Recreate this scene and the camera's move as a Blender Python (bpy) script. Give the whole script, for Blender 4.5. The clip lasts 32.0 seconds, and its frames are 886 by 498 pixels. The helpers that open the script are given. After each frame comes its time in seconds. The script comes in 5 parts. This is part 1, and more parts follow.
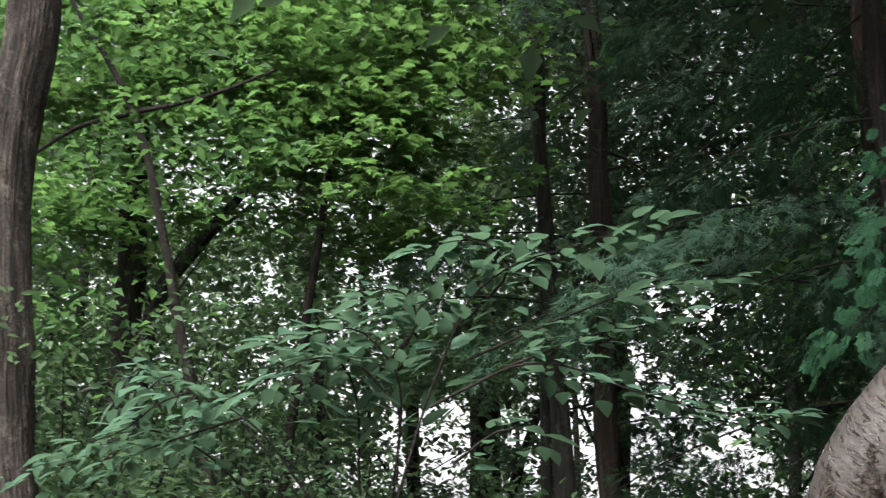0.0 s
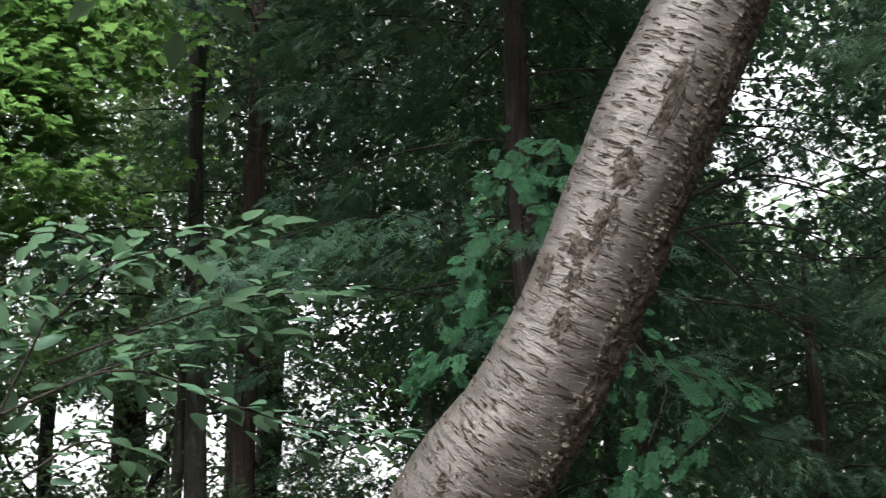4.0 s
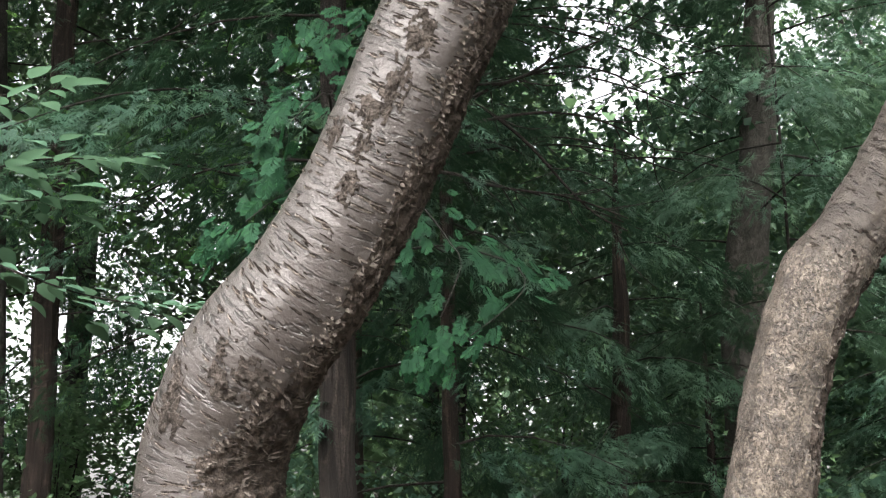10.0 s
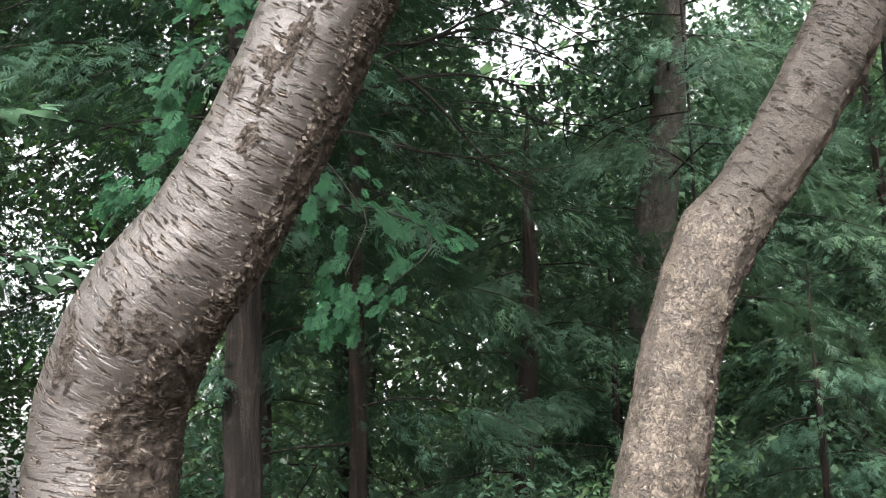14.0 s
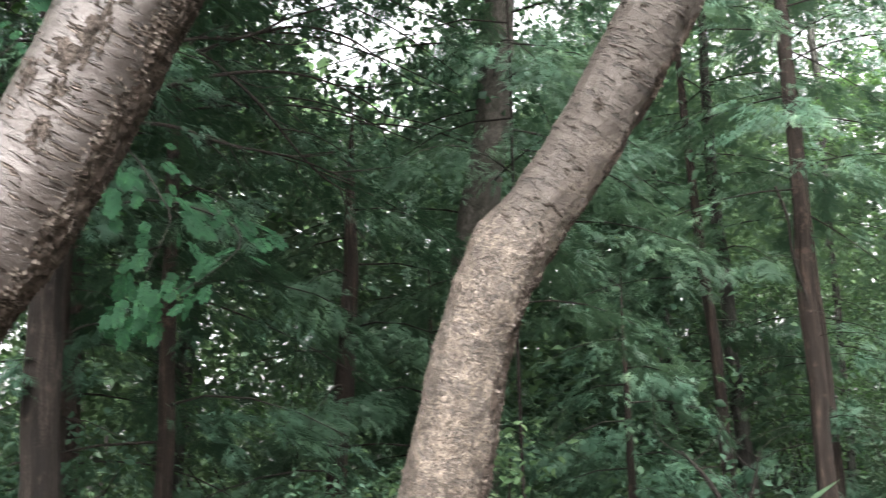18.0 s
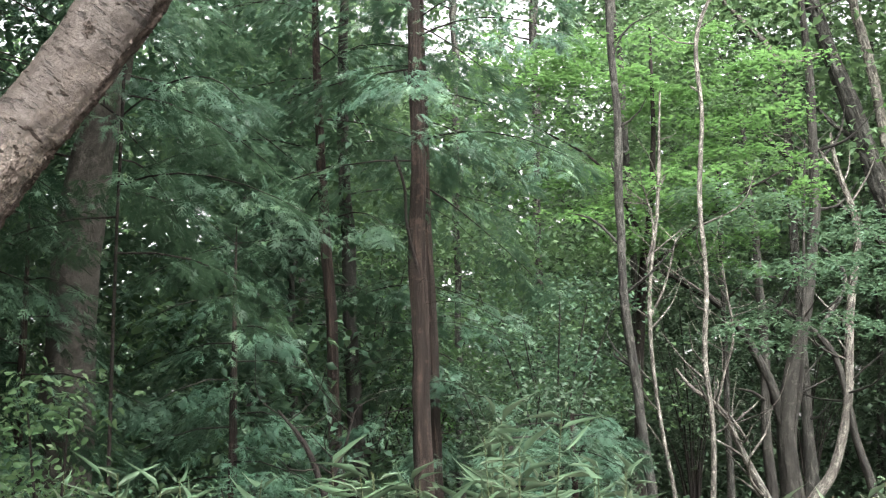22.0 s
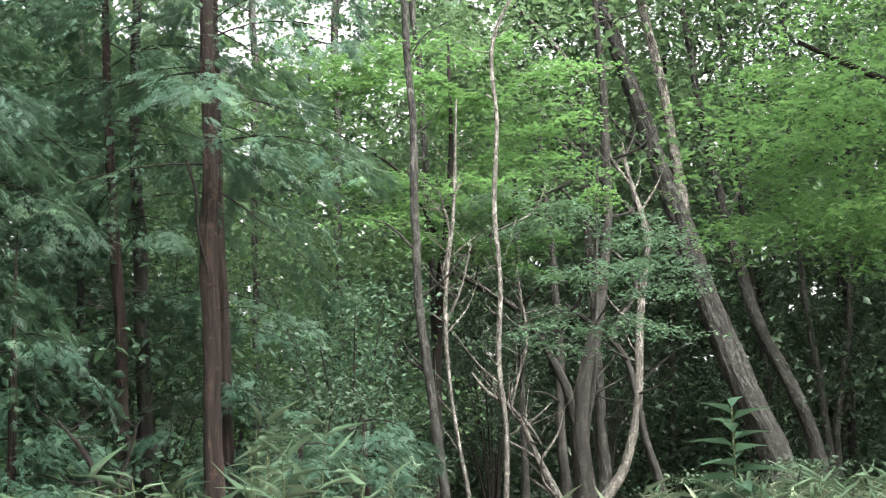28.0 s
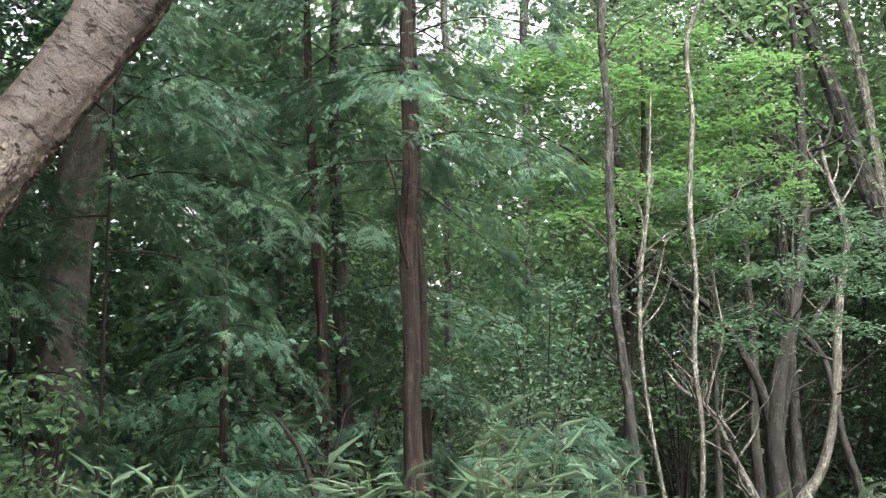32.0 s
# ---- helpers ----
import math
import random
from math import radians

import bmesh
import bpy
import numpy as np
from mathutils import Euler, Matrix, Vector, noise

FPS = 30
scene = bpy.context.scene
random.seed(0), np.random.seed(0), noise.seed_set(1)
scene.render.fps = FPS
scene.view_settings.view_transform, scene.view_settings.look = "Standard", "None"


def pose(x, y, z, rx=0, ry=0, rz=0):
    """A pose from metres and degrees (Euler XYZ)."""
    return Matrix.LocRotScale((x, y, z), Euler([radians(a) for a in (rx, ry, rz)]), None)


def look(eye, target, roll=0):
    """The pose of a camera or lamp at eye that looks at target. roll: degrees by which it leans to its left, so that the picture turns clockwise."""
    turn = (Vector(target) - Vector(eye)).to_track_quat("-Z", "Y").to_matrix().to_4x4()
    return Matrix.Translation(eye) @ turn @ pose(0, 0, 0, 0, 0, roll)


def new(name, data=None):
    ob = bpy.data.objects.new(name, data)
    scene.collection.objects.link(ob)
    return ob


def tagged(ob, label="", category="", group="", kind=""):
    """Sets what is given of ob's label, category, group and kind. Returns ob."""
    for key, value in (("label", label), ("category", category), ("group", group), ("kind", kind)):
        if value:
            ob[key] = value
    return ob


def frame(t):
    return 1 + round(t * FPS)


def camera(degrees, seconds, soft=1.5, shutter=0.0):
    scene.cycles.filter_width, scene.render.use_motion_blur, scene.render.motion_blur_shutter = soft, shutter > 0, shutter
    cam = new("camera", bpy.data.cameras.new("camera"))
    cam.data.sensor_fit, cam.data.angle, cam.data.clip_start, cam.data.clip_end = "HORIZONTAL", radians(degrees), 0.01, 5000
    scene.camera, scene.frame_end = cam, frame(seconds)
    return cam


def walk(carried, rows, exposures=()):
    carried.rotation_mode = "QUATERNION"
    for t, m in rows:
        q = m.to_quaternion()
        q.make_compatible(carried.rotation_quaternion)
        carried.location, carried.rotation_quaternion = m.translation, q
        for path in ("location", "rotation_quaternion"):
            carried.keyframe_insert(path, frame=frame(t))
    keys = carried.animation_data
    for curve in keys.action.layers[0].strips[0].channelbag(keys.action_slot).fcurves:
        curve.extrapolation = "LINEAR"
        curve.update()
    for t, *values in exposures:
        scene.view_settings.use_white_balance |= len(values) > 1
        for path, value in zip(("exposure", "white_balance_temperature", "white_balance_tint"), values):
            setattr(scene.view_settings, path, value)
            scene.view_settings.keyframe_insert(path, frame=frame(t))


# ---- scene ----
cam = camera(39.0, 32.0, soft=1.15, shutter=0.5)
# seconds, place, Euler degrees
PATH = [
    (0, 0.0247, 0.0024, 1.5432, 108.867, -0.222, -0.063),
    (0.5, 0.0778, 0.0854, 1.5925, 108.539, -0.129, -1.709),
    (1, 0.1288, 0.1341, 1.5972, 108.530, 0.033, -3.504),
    (1.5, 0.1595, 0.1578, 1.6084, 108.749, 0.290, -5.341),
    (2, 0.1883, 0.1826, 1.6216, 109.011, 0.535, -7.225),
    (2.5, 0.2206, 0.1940, 1.6324, 109.234, 0.610, -9.145),
    (3, 0.2538, 0.1983, 1.6352, 109.268, 0.627, -11.068),
    (3.5, 0.2834, 0.1975, 1.6373, 109.080, 0.732, -13.014),
    (4, 0.3114, 0.1996, 1.6325, 108.877, 0.795, -14.941),
    (4.5, 0.3313, 0.1998, 1.6294, 108.583, 0.967, -16.851),
    (6.5, 0.4004, 0.2281, 1.6184, 107.818, 1.728, -21.867),
    (7, 0.3982, 0.2287, 1.6138, 107.641, 1.692, -22.513),
    (7.5, 0.3999, 0.2308, 1.6125, 107.317, 1.601, -22.772),
    (8, 0.4054, 0.2361, 1.6072, 106.881, 1.495, -22.845),
    (8.5, 0.4136, 0.2432, 1.5992, 106.306, 1.463, -22.863),
    (9, 0.4214, 0.2487, 1.5886, 105.616, 1.328, -22.897),
    (9.5, 0.4314, 0.2548, 1.5782, 104.919, 1.198, -22.907),
    (10, 0.4350, 0.2590, 1.5671, 104.222, 1.069, -22.959),
    (10.5, 0.4377, 0.2632, 1.5544, 103.600, 0.942, -23.084),
    (11, 0.4449, 0.2638, 1.5471, 103.161, 0.954, -23.288),
    (11.5, 0.4484, 0.2681, 1.5447, 102.875, 1.026, -23.776),
    (12, 0.4489, 0.2701, 1.5446, 102.675, 1.145, -24.564),
    (12.5, 0.4607, 0.2725, 1.5405, 102.654, 1.134, -25.276),
    (13, 0.4718, 0.2682, 1.5401, 102.670, 1.228, -25.881),
    (13.5, 0.4758, 0.2676, 1.5403, 102.685, 1.292, -26.410),
    (14, 0.4734, 0.2701, 1.5423, 102.688, 1.315, -26.881),
    (14.5, 0.4748, 0.2744, 1.5423, 102.737, 1.293, -27.200),
    (16.5, 0.4969, 0.2807, 1.5561, 102.782, 1.252, -28.266),
    (17, 0.5072, 0.2678, 1.5611, 102.756, 1.324, -29.245),
    (17.5, 0.5178, 0.2401, 1.5664, 102.635, 1.473, -31.450),
    (18, 0.5389, 0.2144, 1.5614, 102.328, 1.127, -34.702),
    (18.5, 0.5786, 0.2195, 1.5519, 101.706, 0.912, -38.194),
    (19, 0.6031, 0.2357, 1.5404, 101.109, 0.346, -41.636),
    (19.5, 0.6405, 0.2243, 1.5427, 100.951, 0.090, -44.126),
    (20, 0.7126, 0.1475, 1.5460, 100.819, -0.225, -46.031),
    (20.5, 0.7888, 0.0938, 1.5365, 100.807, 0.002, -47.475),
    (21, 0.8368, 0.0519, 1.5201, 100.723, 0.218, -48.620),
    (21.5, 0.8600, 0.0196, 1.5112, 100.641, 0.412, -49.515),
    (22, 0.8687, -0.0018, 1.5034, 100.614, 0.565, -50.177),
    (22.5, 0.8772, -0.0169, 1.5063, 100.579, 0.619, -50.840),
    (23, 0.8740, -0.0240, 1.5086, 100.570, 0.691, -51.553),
    (23.5, 0.8912, -0.0137, 1.5082, 100.578, 0.774, -52.397),
    (24, 0.9052, -0.0046, 1.5087, 100.483, 1.003, -53.627),
    (24.5, 0.9008, -0.0261, 1.5070, 100.342, 1.191, -54.871),
    (25, 0.8868, -0.0723, 1.5040, 100.167, 1.346, -56.046),
    (25.5, 0.8756, -0.1255, 1.5024, 99.984, 1.549, -57.162),
    (27.5, 0.9713, -0.1386, 1.5050, 100.121, 2.019, -58.983),
    (28, 0.9635, -0.1282, 1.5050, 100.649, 2.006, -58.556),
    (28.5, 0.9461, -0.1050, 1.5050, 101.057, 1.820, -57.834),
    (29, 0.9239, -0.0754, 1.5050, 101.156, 1.615, -56.906),
    (29.5, 0.9023, -0.0466, 1.5050, 101.114, 1.370, -55.962),
    (30, 0.8843, -0.0226, 1.5050, 101.020, 1.229, -54.831),
    (30.5, 0.8765, -0.0122, 1.5050, 100.914, 0.970, -53.615),
    (31, 0.8705, -0.0042, 1.5050, 100.813, 0.770, -52.432),
    (31.5, 0.8579, 0.0126, 1.5050, 100.710, 0.561, -51.528),
    (32, 0.8495, 0.0238, 1.5050, 100.600, 0.416, -50.808),
]
walk(cam, [(t, pose(x, y, z, rx, ry, rz)) for t, x, y, z, rx, ry, rz in PATH],
     exposures=[(0.0, 2.65, 6700, 7), (6.0, 3.02, 6700, 7), (13.0, 3.5, 6700, 7), (20.0, 3.7, 6750, 9), (25.0, 3.67, 6750, 9), (32.0, 3.58, 6750, 9)])

# ---- light: hazy bright sky, a soft sun from behind the viewer's left ----
world = bpy.data.worlds.new("sky")
scene.world = world
world.use_nodes = True
wn = world.node_tree.nodes
sky = wn.new("ShaderNodeTexSky")
sky.sky_type = "NISHITA"
sky.sun_disc = False
sky.sun_elevation, sky.sun_rotation = radians(51), radians(209)
sky.air_density, sky.dust_density, sky.ozone_density = 0.8, 10.0, 0.6
wn["Background"].inputs["Strength"].default_value = 0.15
# thin white cloud takes most of the blue out of the sky
grey = wn.new("ShaderNodeRGBToBW")
cloud = wn.new("ShaderNodeMix")
veil = wn.new("ShaderNodeMix")
for node in (cloud, veil):
    node.data_type = "RGBA"
cloud.blend_type, cloud.inputs[0].default_value, cloud.inputs[7].default_value = "MULTIPLY", 1.0, (1.0, 0.965, 1.0, 1)
veil.inputs[0].default_value = 0.85
world.node_tree.links.new(sky.outputs[0], grey.inputs[0])
world.node_tree.links.new(grey.outputs[0], cloud.inputs[6])
world.node_tree.links.new(sky.outputs[0], veil.inputs[6])
world.node_tree.links.new(cloud.outputs[2], veil.inputs[7])
world.node_tree.links.new(veil.outputs[2], wn["Background"].inputs["Color"])
sun_data = bpy.data.lights.new("sun", "SUN")
sun_data.energy, sun_data.angle, sun_data.color = 0.36, radians(80), (1.0, 0.96, 0.9)
sun = new("sun", sun_data)
sun.matrix_world = look((-7.4, -13.4, 19), (0, 0, 0))


# ---- materials ----
def material(name):
    m = bpy.data.materials.new(name)
    m.use_nodes = True
    nt = m.node_tree
    return m, nt, nt.nodes["Principled BSDF"], nt.nodes["Material Output"]


def ramp(nt, fac, stops):
    r = nt.nodes.new("ShaderNodeValToRGB")
    els = r.color_ramp.elements
    for i, (p, c) in enumerate(stops):
        e = els[i] if i < 2 else els.new(p)
        e.position, e.color = p, (*c, 1)
    nt.links.new(fac, r.inputs[0])
    return r.outputs[0]


def noise_tex(nt, vec, scale, detail=6, rough=0.6, stretch=None):
    n = nt.nodes.new("ShaderNodeTexNoise")
    n.inputs["Scale"].default_value, n.inputs["Detail"].default_value, n.inputs["Roughness"].default_value = scale, detail, rough
    if stretch:
        mp = nt.nodes.new("ShaderNodeMapping")
        mp.inputs["Scale"].default_value = stretch
        nt.links.new(vec, mp.inputs[0])
        vec = mp.outputs[0]
    nt.links.new(vec, n.inputs["Vector"])
    return n.outputs["Fac"]


def mixc(nt, fac, a, b, mode="MIX"):
    x = nt.nodes.new("ShaderNodeMix")
    x.data_type, x.blend_type = "RGBA", mode
    for sock, v in ((x.inputs[0], fac), (x.inputs[6], a), (x.inputs[7], b)):
        if isinstance(v, (int, float)):
            sock.default_value = v
        elif isinstance(v, tuple):
            sock.default_value = (*v, 1)
        else:
            nt.links.new(v, sock)
    return x.outputs[2]


def bump(nt, bsdf, height, strength, dist):
    b = nt.nodes.new("ShaderNodeBump")
    b.inputs["Strength"].default_value, b.inputs["Distance"].default_value = strength, dist
    nt.links.new(height, b.inputs["Height"])
    nt.links.new(b.outputs[0], bsdf.inputs["Normal"])


def leaf_material(name, dark, light, yellow, glow=0.35, rough=0.5, clump=0.0, size=5.0):
    """Thin leaf: a glossy face, light passing through, colour varying from leaf to leaf."""
    m, nt, p, out = material(name)
    geo = nt.nodes.new("ShaderNodeNewGeometry")
    tex = nt.nodes.new("ShaderNodeTexCoord")
    tone = geo.outputs["Random Per Island"]
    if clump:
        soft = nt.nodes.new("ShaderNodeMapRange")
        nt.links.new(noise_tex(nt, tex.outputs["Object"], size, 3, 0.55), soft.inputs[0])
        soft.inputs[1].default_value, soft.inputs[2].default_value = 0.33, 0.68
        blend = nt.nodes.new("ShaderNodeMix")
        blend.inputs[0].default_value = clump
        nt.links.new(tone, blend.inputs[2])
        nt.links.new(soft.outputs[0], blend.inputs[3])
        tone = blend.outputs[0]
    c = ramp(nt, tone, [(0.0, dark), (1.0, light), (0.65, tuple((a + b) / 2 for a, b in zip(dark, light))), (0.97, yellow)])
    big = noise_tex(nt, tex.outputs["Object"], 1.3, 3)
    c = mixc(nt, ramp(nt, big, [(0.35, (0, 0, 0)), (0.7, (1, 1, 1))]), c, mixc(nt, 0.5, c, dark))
    nt.links.new(c, p.inputs["Base Color"])
    p.inputs["Roughness"].default_value = rough
    p.inputs["Specular IOR Level"].default_value = 0.22
    t = nt.nodes.new("ShaderNodeBsdfTranslucent")
    nt.links.new(mixc(nt, 0.5, c, yellow), t.inputs["Color"])
    mx = nt.nodes.new("ShaderNodeMixShader")
    mx.inputs[0].default_value = glow
    nt.links.new(p.outputs[0], mx.inputs[1])
    nt.links.new(t.outputs[0], mx.inputs[2])
    nt.links.new(mx.outputs[0], out.inputs[0])
    return m


def bark_material(name, dark, mid, light, scale=14, along=0.15, depth=0.01, rough=0.85):
    """Furrowed bark, its grain running along the stem (UV: metres round, metres along)."""
    m, nt, p, _ = material(name)
    uv = nt.nodes.new("ShaderNodeUVMap")
    obj = nt.nodes.new("ShaderNodeTexCoord").outputs["Object"]
    f = noise_tex(nt, uv.outputs[0], scale, 5, 0.6, (1, along, 1))
    f.node.inputs["Distortion"].default_value = 0.9
    fine = noise_tex(nt, obj, scale * 4.5, 6, 0.7)
    patch = noise_tex(nt, obj, 3.1, 5, 0.65)
    c = ramp(nt, f, [(0.39, dark), (0.66, light), (0.5, mid)])
    c = mixc(nt, ramp(nt, fine, [(0.38, (0.85, 0.85, 0.85)), (0.6, (0, 0, 0))]), c, dark)
    c = mixc(nt, ramp(nt, patch, [(0.42, (0, 0, 0)), (0.6, (0.75, 0.75, 0.75))]), c, mixc(nt, 0.55, c, dark))
    lichen = noise_tex(nt, obj, 11, 6, 0.7)
    c = mixc(nt, ramp(nt, lichen, [(0.57, (0, 0, 0)), (0.65, (0.6, 0.6, 0.6))]), c, light)
    nt.links.new(c, p.inputs["Base Color"])
    p.inputs["Roughness"].default_value = rough
    p.inputs["Specular IOR Level"].default_value = 0.2
    h = nt.nodes.new("ShaderNodeMath")
    h.operation = "MULTIPLY_ADD"
    nt.links.new(fine, h.inputs[0])
    h.inputs[1].default_value = 0.35
    nt.links.new(f, h.inputs[2])
    bump(nt, p, h.outputs[0], 1.0, depth * 2.5)
    return m


def cherry_bark(name, light, mid, dark, flaky=0.0, gloss=0.38, spec=0.4):
    """Smooth silvery bark in bands round the stem; below the knee it breaks into small pale flakes where flaky."""
    m, nt, p, _ = material(name)
    uv = nt.nodes.new("ShaderNodeUVMap").outputs[0]
    obj = nt.nodes.new("ShaderNodeTexCoord").outputs["Object"]
    band = noise_tex(nt, uv, 20, 7, 0.7, (0.16, 2.2, 1))
    broad = noise_tex(nt, uv, 9, 4, 0.6, (0.5, 1.6, 1))
    grain = noise_tex(nt, obj, 95, 6, 0.7)
    c = ramp(nt, band, [(0.34, tuple(0.75 * a + 0.25 * b for a, b in zip(mid, light))), (0.62, light)])
    c = mixc(nt, ramp(nt, broad, [(0.4, (0.55, 0.55, 0.55)), (0.6, (0, 0, 0))]), c, mixc(nt, 0.6, c, mid))
    c = mixc(nt, ramp(nt, grain, [(0.36, (0.45, 0.45, 0.45)), (0.55, (0, 0, 0))]), c, mid)
    # short dark dashes that follow the rings
    dash = noise_tex(nt, uv, 30, 4, 0.62, (0.5, 2.0, 1))
    dash.node.inputs["Distortion"].default_value = 0.35
    dm = ramp(nt, dash, [(0.55, (0, 0, 0)), (0.6, (0.92, 0.92, 0.92))])
    c = mixc(nt, dm, c, dark)
    fleck = noise_tex(nt, obj, 48, 5, 0.75)
    c = mixc(nt, ramp(nt, fleck, [(0.6, (0, 0, 0)), (0.68, (0.6, 0.6, 0.6))]), c, tuple(1.35 * v for v in light))
    height = nt.nodes.new("ShaderNodeMath")
    height.operation = "MULTIPLY_ADD"
    nt.links.new(band, height.inputs[0])
    height.inputs[1].default_value = 1.0
    nt.links.new(grain, height.inputs[2])
    h = nt.nodes.new("ShaderNodeMath")
    h.operation = "SUBTRACT"
    nt.links.new(height.outputs[0], h.inputs[0])
    nt.links.new(dm, h.inputs[1])
    relief = h.outputs[0]
    if flaky:
        bend = noise_tex(nt, obj, 24, 3, 0.6)
        warp = nt.nodes.new("ShaderNodeMix")
        warp.data_type, warp.blend_type = "RGBA", "ADD"
        warp.inputs[0].default_value = 0.16
        tall = nt.nodes.new("ShaderNodeMapping")
        tall.inputs["Scale"].default_value = (1.0, 1.0, 0.55)
        nt.links.new(obj, tall.inputs[0])
        nt.links.new(tall.outputs[0], warp.inputs[6])
        nt.links.new(bend.node.outputs["Color"], warp.inputs[7])
        cell = nt.nodes.new("ShaderNodeTexVoronoi")
        cell.feature = "DISTANCE_TO_EDGE"
        cell.inputs["Scale"].default_value = 52
        nt.links.new(warp.outputs[2], cell.inputs["Vector"])
        tint = nt.nodes.new("ShaderNodeTexVoronoi")
        tint.inputs["Scale"].default_value = 52
        nt.links.new(warp.outputs[2], tint.inputs["Vector"])
        one = nt.nodes.new("ShaderNodeSeparateColor")
        nt.links.new(tint.outputs["Color"], one.inputs[0])
        flake = ramp(nt, one.outputs[0], [(0.15, tuple(1.35 * v for v in light)), (0.95, tuple(k * v for k, v in zip((2.9, 2.85, 2.7), light))), (0.6, tuple(k * v for k, v in zip((2.1, 2.0, 1.85), light)))])
        rim = ramp(nt, cell.outputs["Distance"], [(0.0, (0.7, 0.7, 0.7)), (0.09, (0, 0, 0))])
        flake = mixc(nt, rim, flake, dark)
        worn = noise_tex(nt, obj, 15, 5, 0.65)
        flake = mixc(nt, ramp(nt, worn, [(0.38, (0.5, 0.5, 0.5)), (0.52, (0, 0, 0))]), flake, mid)
        curl = noise_tex(nt, obj, 62, 4, 0.6)
        curl.node.inputs["Distortion"].default_value = 1.6
        flake = mixc(nt, ramp(nt, curl, [(0.56, (0, 0, 0)), (0.63, (0.75, 0.75, 0.75))]), flake, tuple(k * v for k, v in zip((3.9, 3.9, 3.8), light)))
        flake = mixc(nt, ramp(nt, curl, [(0.36, (0.8, 0.8, 0.8)), (0.43, (0, 0, 0))]), flake, dark)
        sep = nt.nodes.new("ShaderNodeSeparateXYZ")
        nt.links.new(obj, sep.inputs[0])
        wav = nt.nodes.new("ShaderNodeMath")
        wav.operation = "MULTIPLY_ADD"
        nt.links.new(noise_tex(nt, obj, 7, 4, 0.6), wav.inputs[0])
        wav.inputs[1].default_value = -0.9
        nt.links.new(sep.outputs[2], wav.inputs[2])
        low = nt.nodes.new("ShaderNodeMapRange")
        nt.links.new(wav.outputs[0], low.inputs[0])
        low.inputs[1].default_value, low.inputs[2].default_value, low.inputs[3].default_value, low.inputs[4].default_value = 1.6, 1.95, flaky, 0.0
        c = mixc(nt, low.outputs[0], c, flake)
        cut = nt.nodes.new("ShaderNodeMath")
        cut.operation = "MULTIPLY"
        nt.links.new(rim, cut.inputs[0])
        nt.links.new(low.outputs[0], cut.inputs[1])
        swap = nt.nodes.new("ShaderNodeMix")
        nt.links.new(low.outputs[0], swap.inputs[0])
        nt.links.new(relief, swap.inputs[2])
        nt.links.new(curl, swap.inputs[3])
        h = nt.nodes.new("ShaderNodeMath")
        h.operation = "SUBTRACT"
        nt.links.new(swap.outputs[0], h.inputs[0])
        nt.links.new(cut.outputs[0], h.inputs[1])
        relief = h.outputs[0]
    nt.links.new(c, p.inputs["Base Color"])
    rr = nt.nodes.new("ShaderNodeMapRange")
    nt.links.new(fleck, rr.inputs[0])
    rr.inputs[1].default_value, rr.inputs[2].default_value, rr.inputs[3].default_value, rr.inputs[4].default_value = 0.35, 0.65, gloss, gloss + 0.25
    nt.links.new(rr.outputs[0], p.inputs["Roughness"])
    p.inputs["Specular IOR Level"].default_value = spec
    bump(nt, p, relief, 0.8, 0.007 if flaky else 0.004)
    return m


def plain_rough(name, a, b, scale=30, rough=0.9):
    m, nt, p, _ = material(name)
    obj = nt.nodes.new("ShaderNodeTexCoord").outputs["Object"]
    f = noise_tex(nt, obj, scale, 8, 0.65)
    g = noise_tex(nt, obj, scale / 12, 4)
    c = mixc(nt, ramp(nt, g, [(0.42, (0, 0, 0)), (0.7, (0.6, 0.6, 0.6))]), ramp(nt, f, [(0.4, a), (0.62, b)]), a)
    nt.links.new(c, p.inputs["Base Color"])
    p.inputs["Roughness"].default_value = rough
    p.inputs["Specular IOR Level"].default_value = 0.15
    bump(nt, p, f, 0.9, 0.02)
    return m


M_CHERRY = cherry_bark("cherry_bark", (0.0415, 0.0362, 0.0342), (0.0178, 0.0144, 0.0127), (0.0056, 0.0043, 0.0035), 0.0, 0.28, 0.56)
M_CHERRY2 = cherry_bark("young_cherry_bark", (0.0345, 0.0298, 0.0256), (0.0162, 0.013, 0.0109), (0.0064, 0.0051, 0.0041), 0.9, 0.46, 0.3)
M_LENTICEL = plain_rough("lenticel_cork", (0.008, 0.006, 0.005), (0.028, 0.022, 0.018), 120)
M_FLAKE = plain_rough("peeling_bark_mat", (0.05, 0.043, 0.037), (0.125, 0.11, 0.098), 60)
M_CEDAR = bark_material("cedar_bark", (0.006, 0.004, 0.003), (0.013, 0.009, 0.007), (0.05, 0.035, 0.0285), 30, 0.06, 0.018)
M_DARKBARK = bark_material("dark_bark", (0.006, 0.006, 0.0051), (0.0165, 0.0167, 0.0143), (0.046, 0.047, 0.041), 18, 0.2)
M_GREYBARK = bark_material("grey_bark", (0.0062, 0.0064, 0.0056), (0.024, 0.025, 0.022), (0.075, 0.0785, 0.069), 24, 0.28, 0.014)
M_SMOOTHBARK = bark_material("smooth_grey_bark", (0.0148, 0.0138, 0.0118), (0.0345, 0.0328, 0.0285), (0.063, 0.061, 0.0535), 30, 0.5, 0.006)
M_PALEBARK = bark_material("pale_bark", (0.022, 0.021, 0.0185), (0.088, 0.0875, 0.0765), (0.235, 0.232, 0.205), 34, 0.3)
